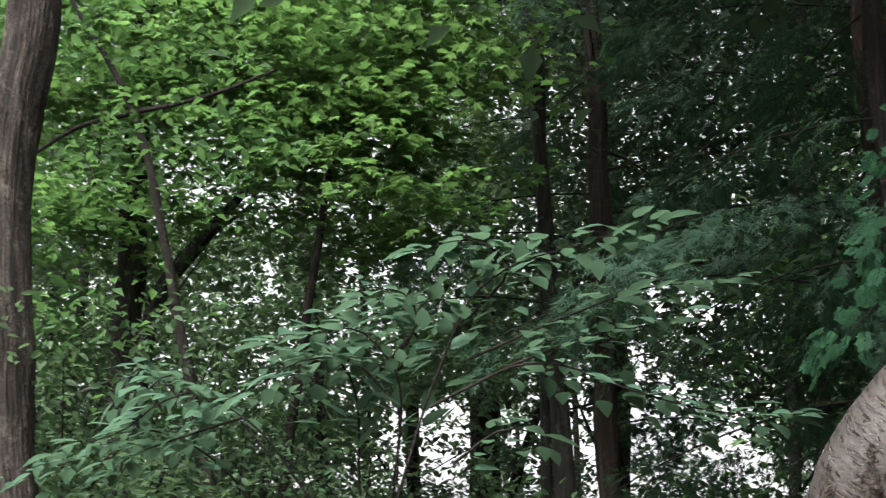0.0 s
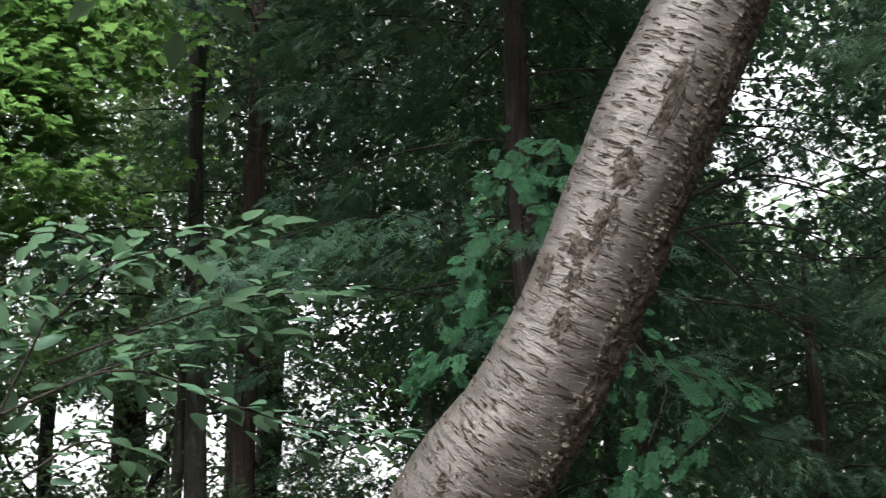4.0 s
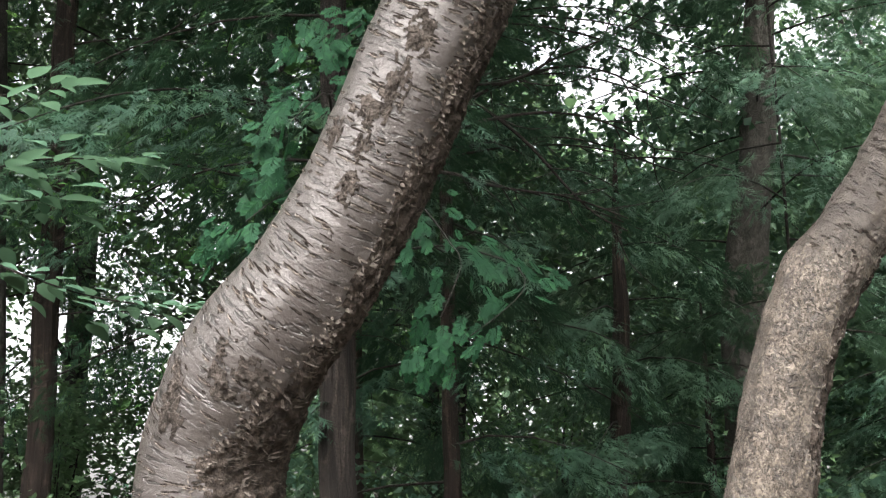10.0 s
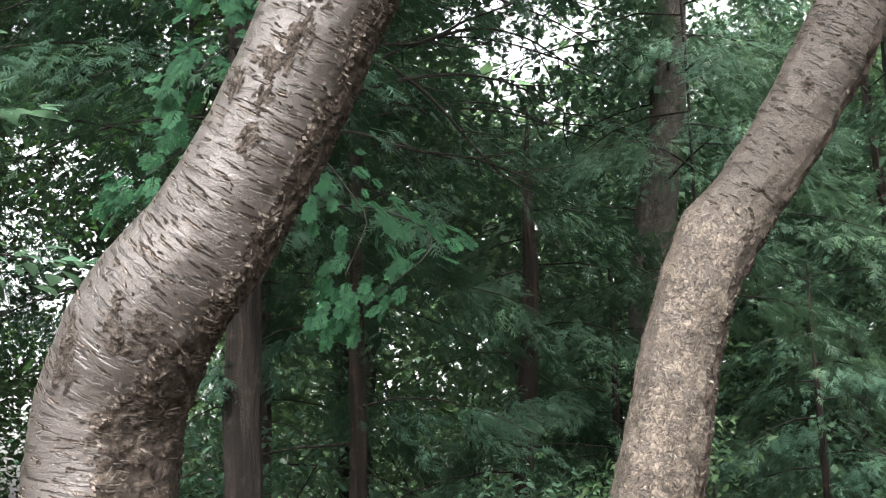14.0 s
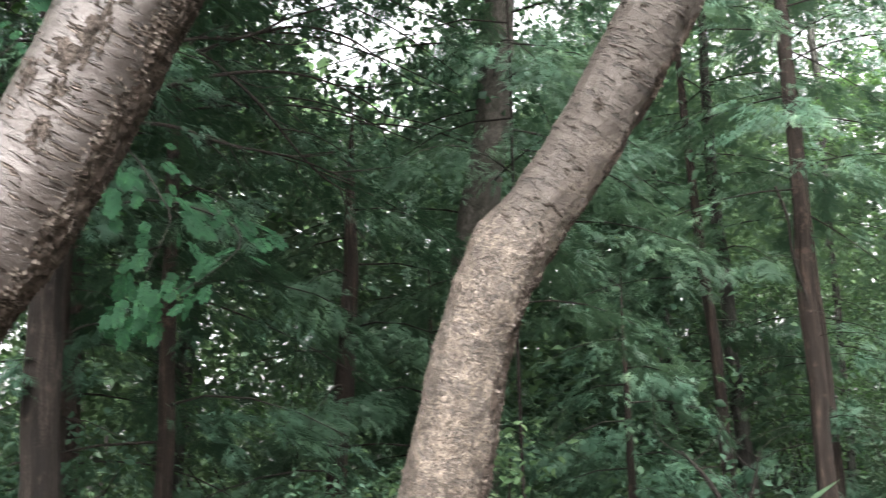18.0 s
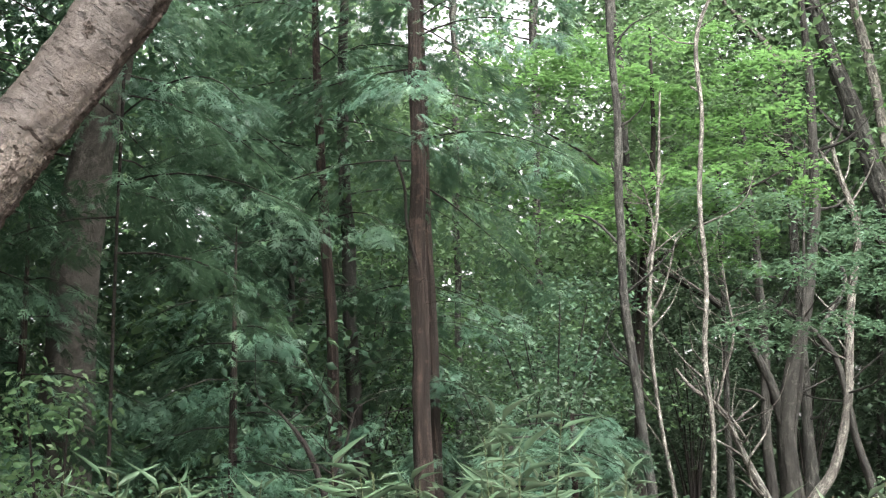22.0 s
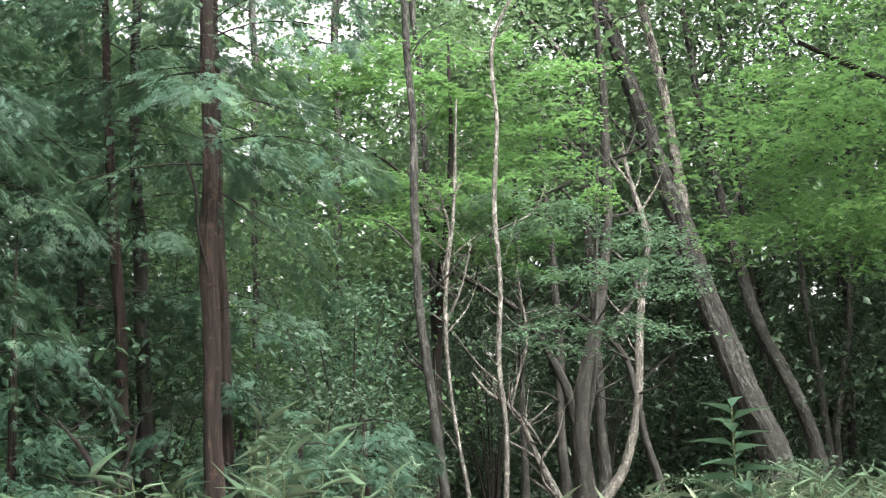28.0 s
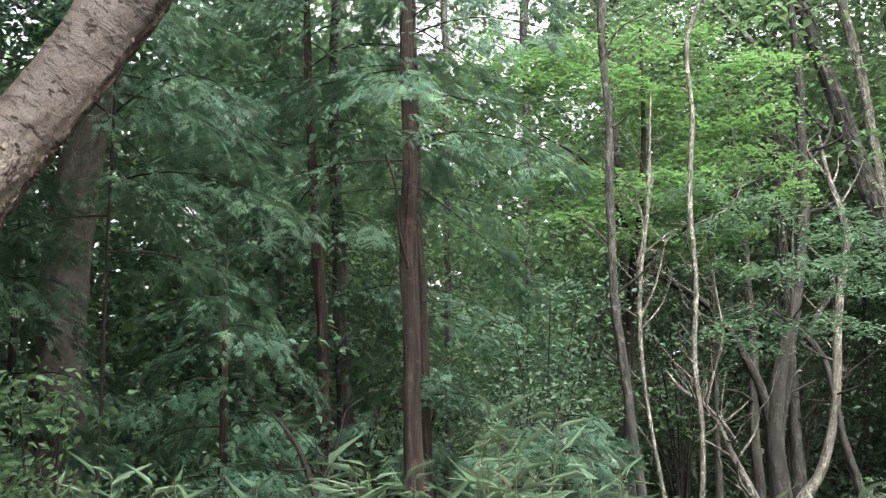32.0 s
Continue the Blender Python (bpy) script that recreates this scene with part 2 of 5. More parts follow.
M_TWIG = plain_rough("twig_bark", (0.006, 0.0053, 0.0046), (0.017, 0.0148, 0.013), 50)
M_SHAGGY = bark_material("shaggy_bark", (0.004, 0.003, 0.0025), (0.017, 0.013, 0.011), (0.05, 0.04, 0.034), 26, 0.08, 0.03)
M_FURROW = bark_material("furrowed_bark", (0.009, 0.0075, 0.0065), (0.04, 0.033, 0.029), (0.1, 0.088, 0.077), 17, 0.2, 0.03)
M_GREENSTEM = plain_rough("green_stem", (0.03, 0.042, 0.02), (0.06, 0.078, 0.035), 40, 0.6)
M_GROUND = plain_rough("leaf_litter", (0.022, 0.018, 0.012), (0.06, 0.045, 0.03), 9)
# One cypress leaf in three tones; light and shade are in the colour.
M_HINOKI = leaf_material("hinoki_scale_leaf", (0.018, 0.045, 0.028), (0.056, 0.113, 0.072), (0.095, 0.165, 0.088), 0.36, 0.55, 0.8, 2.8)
M_HINOKI_LIT = leaf_material("hinoki_lit_leaf", (0.0135, 0.04, 0.026), (0.062, 0.13, 0.085), (0.118, 0.192, 0.115), 0.36, 0.5, 0.85, 2.4)
M_HINOKI_SHADED = leaf_material("hinoki_shaded_leaf", (0.0108, 0.0315, 0.0197), (0.0272, 0.0665, 0.0415), (0.045, 0.092, 0.042), 0.36, 0.65, 0.75, 2.0)
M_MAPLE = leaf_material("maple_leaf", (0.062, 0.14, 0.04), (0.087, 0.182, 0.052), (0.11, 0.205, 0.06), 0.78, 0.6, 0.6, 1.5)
M_FAN = leaf_material("fresh_cypress_fan", (0.006, 0.034, 0.015), (0.0118, 0.056, 0.026), (0.022, 0.086, 0.031), 0.5, 0.8)
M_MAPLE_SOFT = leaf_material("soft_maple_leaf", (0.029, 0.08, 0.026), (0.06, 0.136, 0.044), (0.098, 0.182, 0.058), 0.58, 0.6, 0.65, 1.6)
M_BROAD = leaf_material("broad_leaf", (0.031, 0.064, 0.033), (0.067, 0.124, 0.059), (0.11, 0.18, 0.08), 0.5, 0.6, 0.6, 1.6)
# The broad leaf again, with deep shade put into a darker colour.
M_BROAD_SHADED = leaf_material("shaded_broad_leaf", (0.017, 0.036, 0.021), (0.038, 0.07, 0.041), (0.068, 0.106, 0.055), 0.35, 0.55, 0.65, 1.3)
M_SHRUB = leaf_material("soft_shrub_leaf", (0.032, 0.074, 0.046), (0.06, 0.122, 0.08), (0.085, 0.148, 0.085), 0.45, 0.5)
M_LEAFY = leaf_material("blue_green_leaf", (0.024, 0.056, 0.035), (0.05, 0.096, 0.062), (0.083, 0.138, 0.075), 0.45, 0.5, 0.5, 2.0)
M_LIME = leaf_material("fresh_bush_leaf", (0.036, 0.076, 0.034), (0.068, 0.124, 0.056), (0.11, 0.17, 0.085), 0.45, 0.4)
M_SASA = leaf_material("bamboo_grass_leaf", (0.034, 0.07, 0.04), (0.1, 0.165, 0.1), (0.25, 0.29, 0.2), 0.35, 0.42)


# ---- builders ----
def part(name, me, mat, parent, label="", kind=""):
    ob = new(name, me)
    if mat and not me.materials:
        me.materials.append(mat)
    ob.parent = parent
    return tagged(ob, label=label, kind=kind)


def thing(name, at, label, category, group="", kind=""):
    ob = new(name)
    ob.location = at
    ob.empty_display_size = 0.1
    return tagged(ob, label, category, group, kind)


def tri_mesh(name, V, F, smooth=False, uv=None):
    V, F = np.asarray(V, np.float32), np.asarray(F, np.int32)
    me = bpy.data.meshes.new(name)
    n, k = len(F), F.shape[1]
    me.vertices.add(len(V))
    me.vertices.foreach_set("co", V.ravel())
    me.loops.add(n * k)
    me.loops.foreach_set("vertex_index", F.ravel())
    me.polygons.add(n)
    me.polygons.foreach_set("loop_start", np.arange(n, dtype=np.int32) * k)
    if smooth:
        me.polygons.foreach_set("use_smooth", np.ones(n, bool))
    if uv is not None:
        me.uv_layers.new(name="UVMap").data.foreach_set("uv", np.asarray(uv, np.float32)[F.ravel()].ravel())
    me.update(calc_edges=True)
    return me


def spline(pts, n):
    """n points evenly along a smooth curve through pts (any columns)."""
    P = np.asarray(pts, float)
    d = np.r_[0, np.cumsum(np.linalg.norm(np.diff(P[:, :3], axis=0), axis=1))]
    s = np.linspace(0, d[-1], n)
    T = np.gradient(P, d, axis=0, edge_order=1)
    i = np.clip(np.searchsorted(d, s, "right") - 1, 0, len(P) - 2)
    h = (d[i + 1] - d[i])[:, None]
    u = ((s - d[i]) / h[:, 0])[:, None]
    return ((2 * u**3 - 3 * u**2 + 1) * P[i] + (u**3 - 2 * u**2 + u) * h * T[i] + (-2 * u**3 + 3 * u**2) * P[i + 1] + (u**3 - u**2) * h * T[i + 1]), s


def tube_arrays(pts, sides=10, step=0.12, rough=0.06, seed=0, least=4, ridge=0.0, crook=0.0, folds=1):
    """A round tapering stem through (x, y, z, radius) points: vertices, quads, UVs and frames."""
    P = np.asarray(pts, float)
    length = np.linalg.norm(np.diff(P[:, :3], axis=0), axis=1).sum()
    n = max(least, int(length / step) + 1)
    C, s = spline(P, n)
    if crook:
        w = np.array([[noise.noise(Vector((v * 1.1 + seed * 3.7, k * 9.1, 0.5))) + 0.25 * noise.noise(Vector((v * 5.0 + seed, k * 5.3, 7.5))) for k in range(2)] for v in s])
        C[:, :2] += w * np.clip(C[:, 3:4] * crook, 0, 0.03)
    T = np.gradient(C[:, :3], axis=0)
    T /= np.linalg.norm(T, axis=1)[:, None] + 1e-9
    ref = np.array([0.31, -0.93, 0.2])
    A = np.cross(T, ref)
    A /= np.linalg.norm(A, axis=1)[:, None] + 1e-9
    B = np.cross(T, A)
    th = np.linspace(0, 2 * np.pi, sides + 1)
    rng = np.random.default_rng(seed + 17)
    ph = rng.uniform(0, 6.28, 6)
    R = np.maximum(C[:, 3], 0.002)[:, None] * (1 + rough * (np.sin(3 * th + ph[0] + s[:, None] * 1.3) * 0.5 + np.sin(5 * th + ph[1] - s[:, None] * 2.1) * 0.35 + np.sin(2 * th + ph[2] + s[:, None] * 4.0) * 0.5))
    if ridge:
        sv = s[:, None]
        R *= 1 + ridge * (np.abs(np.sin(5.5 * folds * th + ph[3] + 0.9 * np.sin(sv * 3.1 + ph[4]))) + 0.8 * np.abs(np.sin(9 * folds * th + ph[5] + 1.1 * np.sin(sv * 4.7 + ph[0]))) - 1.1) * (0.75 + 0.25 * np.sin(sv * 11 + 3 * th))
    R[:, -1] = R[:, 0]
    dirs = A[:, None] * np.cos(th)[None, :, None] + B[:, None] * np.sin(th)[None, :, None]
    V = C[:, None, :3] + dirs * R[..., None]
    i = np.arange(n - 1)[:, None] * (sides + 1) + np.arange(sides)[None]
    F = np.stack([i, i + 1, i + sides + 2, i + sides + 1], -1).reshape(-1, 4)
    rad = float(np.mean(C[:, 3]))
    uv = np.stack([np.broadcast_to(th * rad, (n, sides + 1)), np.broadcast_to(s[:, None], (n, sides + 1))], -1).reshape(-1, 2)
    return V, F, uv, C, dirs, R, s


def stem(name, pts, mat, parent, sides=10, step=0.15, rough=0.06, seed=0, label="", ridge=0.0, crook=0.0, folds=1):
    V, F, uv, *_ = tube_arrays(pts, sides, step, rough, seed, 4, ridge, crook, folds)
    return part(name, tri_mesh(name, V.reshape(-1, 3), F, True, uv), mat, parent, label)


def unit(v):
    return v / (np.linalg.norm(v, axis=-1, keepdims=True) + 1e-9)


# leaf outlines: (across, along) with a shallow fold
RHOMB = np.array([(0, 0, 0), (-0.5, 0.45, 0.12), (0, 1, -0.1), (0.5, 0.45, 0.12)]), np.array([(0, 2, 1), (0, 3, 2)])
OVATE = np.array([(0, 0, 0), (-0.36, 0.16, 0.09), (-0.5, 0.38, 0.12), (-0.34, 0.68, 0.05), (0, 1.0, -0.16), (0.34, 0.68, 0.05), (0.5, 0.38, 0.12), (0.36, 0.16, 0.09), (0, 0.4, 0.0), (0, 0.7, -0.05)]), np.array([(0, 8, 1), (1, 8, 2), (2, 8, 9), (2, 9, 3), (3, 9, 4), (0, 7, 8), (7, 6, 8), (6, 9, 8), (6, 5, 9), (5, 4, 9)])
LANCE = np.array([(0, 0, 0), (-0.5, 0.22, 0.12), (-0.42, 0.55, 0.03), (0, 1, -0.12), (0.42, 0.55, 0.03), (0.5, 0.22, 0.12), (0, 0.25, 0.0), (0, 0.6, -0.02)]), np.array([(0, 6, 1), (1, 6, 7), (1, 7, 2), (2, 7, 3), (0, 5, 6), (5, 7, 6), (5, 4, 7), (4, 3, 7)])


OVAL = np.array([(0, 0, 0), (-0.4, 0.28, 0.08), (-0.36, 0.62, 0.03), (0, 1, -0.12), (0.36, 0.62, 0.03), (0.4, 0.28, 0.08)]), np.array([(0, 3, 1), (1, 3, 2), (0, 5, 3), (5, 4, 3)])


def palm(lobes=5):
    v = [(0, 0, 0)]
    for k in range(lobes):
        a = radians(-110 + 220 * k / (lobes - 1))
        r = 0.95 - 0.35 * abs(k - (lobes - 1) / 2) / ((lobes - 1) / 2)
        b = radians(-110 + 220 * (k + 0.5) / (lobes - 1))
        v.append((r * math.sin(a), 0.25 + r * math.cos(a) * 0.8, -0.1))
        if k < lobes - 1:
            v.append((0.38 * math.sin(b), 0.25 + 0.38 * math.cos(b) * 0.8, 0.05))
    return np.array(v), np.array([(0, i + 1, i) for i in range(1, len(v) - 1)])


PALM = palm()
PALM_SMALL = palm(3)


def spray(pairs=8, width=0.045, fine=True):
    """A flat fan of scale-leaf shoots, one unit long."""
    V, F = [], []

    def blade(x0, y0, a, ln, w, z=0.0):
        c, s_ = math.cos(a), math.sin(a)
        o = len(V)
        for px_, py_, pz_ in ((0, 0, 0), (-w, 0.5 * ln, 0.012), (0, ln, -0.05 * ln), (w, 0.5 * ln, 0.012)):
            V.append((x0 + px_ * c + py_ * s_, y0 - px_ * s_ + py_ * c, z + pz_))
        F.extend([(o, o + 2, o + 1), (o, o + 3, o + 2)])

    blade(0, 0, 0, 1.0, width * 0.5)
    for k in range(pairs):
        y = 0.1 + 0.8 * k / pairs
        ln = 0.42 * (1 - 0.65 * abs(k / pairs - 0.3))
        for sgn in (-1, 1):
            a = sgn * radians(48 - 12 * k / pairs)
            blade(0, y, a, ln, width * 0.75, -0.02)
            if fine and k % 2 == 0:
                for q in (0.35, 0.65):
                    for sg in (-1, 1):
                        blade(math.sin(a) * ln * q, y + math.cos(a) * ln * q, a + sg * 0.75, ln * 0.4, width * 0.5, -0.03)
    return np.array(V), np.array(F)


def feather():
    """A flat feathery shoot of few faces: a tapering midrib and forward-pointing side shoots."""
    V, F = [(-0.03, 0, 0), (0.03, 0, 0), (0, 1, -0.06)], [(0, 1, 2)]
    for k, y in enumerate((0.08, 0.3, 0.52)):
        for sg in (-1, 1):
            a, ln = sg * radians(40 - 5 * k), 0.5 - 0.07 * k
            b = len(V)
            V += [(0, y - 0.07, -0.01), (sg * 0.02, y + 0.1, -0.01), (math.sin(a) * ln, y + math.cos(a) * ln, -0.04)]
            F.append((b, b + 1, b + 2) if sg < 0 else (b, b + 2, b + 1))
    return np.array(V), np.array(F)


SPRAY_FAR = feather()


def leaves(name, shape, P, D, N, length, width, mat, parent, label="", kind="stuff"):
    """One mesh of many leaves: base points P, ways D, faces N."""
    SV, SF = shape
    P, D, N = np.asarray(P), unit(np.asarray(D)), np.asarray(N)
    X = unit(np.cross(D, N))
    Z = np.cross(X, D)
    ln, w = np.broadcast_to(length, len(P))[:, None, None], np.broadcast_to(width, len(P))[:, None, None]
    V = P[:, None] + X[:, None] * SV[None, :, :1] * w + D[:, None] * SV[None, :, 1:2] * ln + Z[:, None] * SV[None, :, 2:3] * ln
    F = SF[None] + (np.arange(len(P)) * len(SV))[:, None, None]
    return part(name, tri_mesh(name, V.reshape(-1, 3), F.reshape(-1, 3)), mat, parent, label, kind)


def ground_z(x, y):
    """The ground: flat at the path, rising gently under the thicket."""
    k = min(max((x - 3.0) / 12.0, 0), 1)
    return 0.75 * k * k * (3 - 2 * k) + 0.05 * math.sin(x * 1.1 + 0.4) * math.cos(y * 0.9)


def rooted(pts, extra=0.25):
    """Carry a stem's first point down into the ground in the line that it has there."""
    x, y, z, r = pts[0]
    x1, y1, z1, _ = pts[1]
    g = ground_z(x, y)
    k = (z - g + 0.1) / max(z1 - z, 0.2)
    k2 = min(k, 6.0) * 0.35
    return [(x - (x1 - x) * k2, y - (y1 - y) * k2, g - 0.1, r * (1.15 + extra))] + list(pts)

rng = np.random.default_rng(11)
UP = np.array([0, 0, 1.0])

# ---- ground ----
gx = np.unique(np.r_[np.linspace(-400, -30, 8), np.linspace(-30, 45, 90), np.linspace(45, 400, 8)])
gy = np.unique(np.r_[np.linspace(-400, -20, 8), np.linspace(-20, 45, 80), np.linspace(45, 400, 8)])
GV = [(x, y, ground_z(x, y) + 0.04 * noise.noise((x * 0.8, y * 0.8, 0))) for y in gy for x in gx]
gi = (np.arange(len(gy) - 1)[:, None] * len(gx) + np.arange(len(gx) - 1)[None]).ravel()
ground = new("ground", tri_mesh("ground", GV, np.stack([gi, gi + 1, gi + len(gx) + 1, gi + len(gx)], -1), True))
ground.data.materials.append(M_GROUND)
tagged(ground, "dark forest floor covered in leaf litter", "ground", kind="structure")


# ---- the two cherry trees ----
def cherry(name, pts, mat, label, knobs=0.0, lumps=(), marks=(), n_lent=3800, n_flake=700, lent=(0.016, 0.042), seed=1, crust_at=0.5, crust_low=-0.12, under=(0.92, -0.3, -0.25), scatter=0.0, flake=1.0):
    """A leaning cherry stem: ring-banded bark, raised corky slits, a cracked underside and peeling flakes."""
    r_ = np.random.default_rng(seed)
    root = thing(name, pts[0][:3], label, "tree", "leaning cherry trees")
    o = np.array(pts[0][:3])
    sides = 112
    V, F, uv, C, dirs, R, s = tube_arrays(pts, sides, 0.014, 0.025, seed)
    # The crusted side, which also darkens the stem away from the sun.
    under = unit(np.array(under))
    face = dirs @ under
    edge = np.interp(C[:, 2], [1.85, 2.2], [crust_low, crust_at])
    n = len(s)
    H = np.zeros((n, sides + 1))
    th = np.linspace(0, 2 * np.pi, sides + 1)
    for i in range(n):
        for j in range(sides):
            q = Vector((math.cos(th[j]) * 0.9, math.sin(th[j]) * 0.9, s[i] * 7))
            w = noise.fractal(q * 1.3, 1.0, 2.0, 3)
            k = min(max((face[i, j] - edge[i] + 0.25 * w) * 4, 0), 1)
            kn = knobs * noise.fractal(Vector((math.cos(th[j]) * 3.2, math.sin(th[j]) * 3.2, s[i] * 26)), 0.8, 2.0, 4) if knobs else 0
            crack = abs(noise.fractal(Vector((math.cos(th[j]) * 5, math.sin(th[j]) * 5, s[i] * 10)), 0.9, 2.0, 4))
            H[i, j] = kn + 0.004 * w + 0.0012 * noise.noise(Vector((math.cos(th[j]) * 2.5, math.sin(th[j]) * 2.5, s[i] * 60))) + k * (0.012 * min(crack * 2.4, 1) - 0.004)
    H[:, -1] = H[:, 0]
    for c, rad, h in lumps:
        d = np.linalg.norm(V - np.array(c), axis=-1)
        H += h * np.exp(-((d / rad) ** 2))
    V = V + dirs * H[..., None]
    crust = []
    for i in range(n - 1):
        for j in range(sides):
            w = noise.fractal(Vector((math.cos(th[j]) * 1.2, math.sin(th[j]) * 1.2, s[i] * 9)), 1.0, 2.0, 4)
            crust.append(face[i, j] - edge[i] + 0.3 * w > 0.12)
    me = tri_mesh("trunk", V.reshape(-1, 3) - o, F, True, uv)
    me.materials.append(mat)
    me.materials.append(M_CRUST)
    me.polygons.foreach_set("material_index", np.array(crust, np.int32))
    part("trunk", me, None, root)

    def at(i, t_, off):
        """A point of the bark: ring i, angle t_, off above it."""
        i = min(max(i, 0), n - 1.001)
        a, b = int(i), i - int(i)
        q = (t_ % (2 * np.pi)) / (2 * np.pi) * sides
        j = int(q)
        p = (V[a, j] * (1 - b) + V[a + 1, j] * b) * (1 - (q - j)) + (V[a, j + 1] * (1 - b) + V[a + 1, j + 1] * b) * (q - j)
        return p + dirs[a, j] * off

    # corky slits running round the stem
    i_lo, i_hi = np.searchsorted(C[:, 2], 2.16 if scatter else 1.2), np.searchsorted(C[:, 2], 3.9)
    LV, LF, EV, EF = [], [], [], []
    for _ in range(n_lent):
        i, t_ = r_.uniform(i_lo, i_hi), r_.uniform(0, 2 * np.pi)
        rad = C[int(i), 3]
        half = r_.uniform(*lent) / 2 / rad * r_.choice([0.45, 0.7, 1.0, 1.0, 1.6])
        hh = r_.uniform(0.0012, 0.0036) / 0.014 * (1.4 if scatter else 1.15)
        tilt = r_.normal(0, 0.12)
        b0, e0 = len(LV), len(EV)
        m_ = 6
        lip = r_.uniform() < 0.5 and not scatter
        for k in range(m_ + 1):
            f = k / m_ * 2 - 1
            thin = math.sqrt(max(1 - f * f, 0.02))
            w = thin * hh * r_.uniform(0.5, 1.3)
            ii, tt = i + tilt * f + r_.normal(0, 0.03), t_ + f * half
            LV += [at(ii - w, tt, 0.0006), at(ii, tt, 0.0018 * thin), at(ii + w, tt, 0.0006)]
            if lip:
                EV += [at(ii - w * 0.9, tt, 0.001), at(ii - w - 0.13 * thin, tt, 0.001 + 0.0018 * thin * r_.uniform(0.4, 1.2)), at(ii - w - 0.32 * thin, tt, 0.0004)]
        for k in range(m_):
            a = b0 + 3 * k
            LF += [(a, a + 3, a + 4, a + 1), (a + 1, a + 4, a + 5, a + 2)]
            if lip:
                a = e0 + 3 * k
                EF += [(a, a + 1, a + 4, a + 3), (a + 1, a + 2, a + 5, a + 4)]
    part("corky_bark", tri_mesh("corky_bark", np.array(LV) - o, LF, True), M_LENTICEL, root, "dark corky slits in the bark", "stuff")
    if EF:
        part("bark_lip", tri_mesh("bark_lip", np.array(EV) - o, EF, True), M_FLAKE, root, "pale raised lips under the slits", "stuff")

    def curls(name, count, low, high, wide, tall, lift, mat_, label_, spin, top=9.0):
        """Small curled plates of bark, on the stem's side between two bounds."""
        FV, FF = [], []
        tries = 0
        while len(FF) < count * 3 and tries < 60000:
            tries += 1
            i, j = r_.integers(6, n - 7), r_.integers(0, sides)
            if not low < face[i, j] - edge[i] < high or C[i, 2] > top or C[i, 2] < 1.1:
                continue
            half, hh, up, turn = r_.uniform(*wide), r_.uniform(*tall), r_.uniform(*lift), r_.normal(0, spin)
            cs, sn = math.cos(turn), math.sin(turn)
            b0 = len(FV)
            for k in range(4):
                u, rise = half * (k / 1.5 - 1), 0.0015 + up * (k / 3) ** 2
                v = hh * (0.3, 1.0, 0.85, 0.2)[k] * r_.uniform(0.6, 1.3)
                for sg in (-1, 1):
                    du, dv = u * cs - sg * v * sn, u * sn + sg * v * cs
                    FV.append(at(i + dv / 0.014, th[j] + du / C[i, 3], rise * r_.uniform(0.7, 1.2)))
            FF += [(b0 + 2 * k, b0 + 2 * k + 2, b0 + 2 * k + 3, b0 + 2 * k + 1) for k in range(3)]
        if FF:
            part(name, tri_mesh(name, np.array(FV) - o, FF, True), mat_, root, label_, "stuff")

    curls("peeling_bark", n_flake, -0.06, 0.2, (0.004 * flake, 0.011 * flake), (0.0025 * flake, 0.007 * flake), (0.002, 0.0065 * flake), M_FLAKE, "curling pale bark flakes", 0.9)
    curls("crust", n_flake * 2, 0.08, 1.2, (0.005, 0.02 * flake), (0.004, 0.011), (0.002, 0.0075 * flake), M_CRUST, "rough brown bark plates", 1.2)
    if not scatter:
        curls("loose_bark", n_flake // 2, 0.1, 0.8, (0.008, 0.026), (0.0016, 0.0045), (0.003, 0.0085), M_FLAKE, "pale lifted edges of bark plates", 1.6)
    if scatter:
        curls("ridged_bark", 1500, -2, 1.2, (0.004, 0.011), (0.0012, 0.003), (0.001, 0.0035), mat, "small worm-like ridges of bark", 1.3, 2.2)
    # scars: rough raised islands of old bark
    for label_, c, w, h in marks:
        d = np.linalg.norm(V - np.array(c), axis=-1)
        i0, j0 = np.unravel_index(np.argmin(d), d.shape)
        t0 = th[j0 % sides]
        g = 26
        SV, SF, keep = [], [], []
        for a in range(g):
            for b in range(g):
                fa, fb = a / (g - 1) * 2 - 1, b / (g - 1) * 2 - 1
                rr = math.hypot(fa, fb) + 0.75 * noise.fractal(Vector((fa * 2.0 + c[0] * 9, fb * 2.6, c[2] * 5)), 0.8, 2.0, 3)
                keep.append(rr < 0.85)
                rough = 0.002 + 0.013 * abs(noise.fractal(Vector((fa * 5, fb * 5, c[0] * 7)), 0.8, 2, 4))
                SV.append(at(i0 + fa * h / 0.014, t0 + fb * w / C[i0, 3], rough * max(0.05, 1 - rr)))
        for a in range(g - 1):
            for b in range(g - 1):
                q = (a * g + b, (a + 1) * g + b, (a + 1) * g + b + 1, a * g + b + 1)
                if all(keep[k] for k in q):
                    SF.append(q)
        if SF:
            part("bark_scar", tri_mesh("bark_scar", np.array(SV) - o, SF, True), M_SCAR, root, label_)
    return root


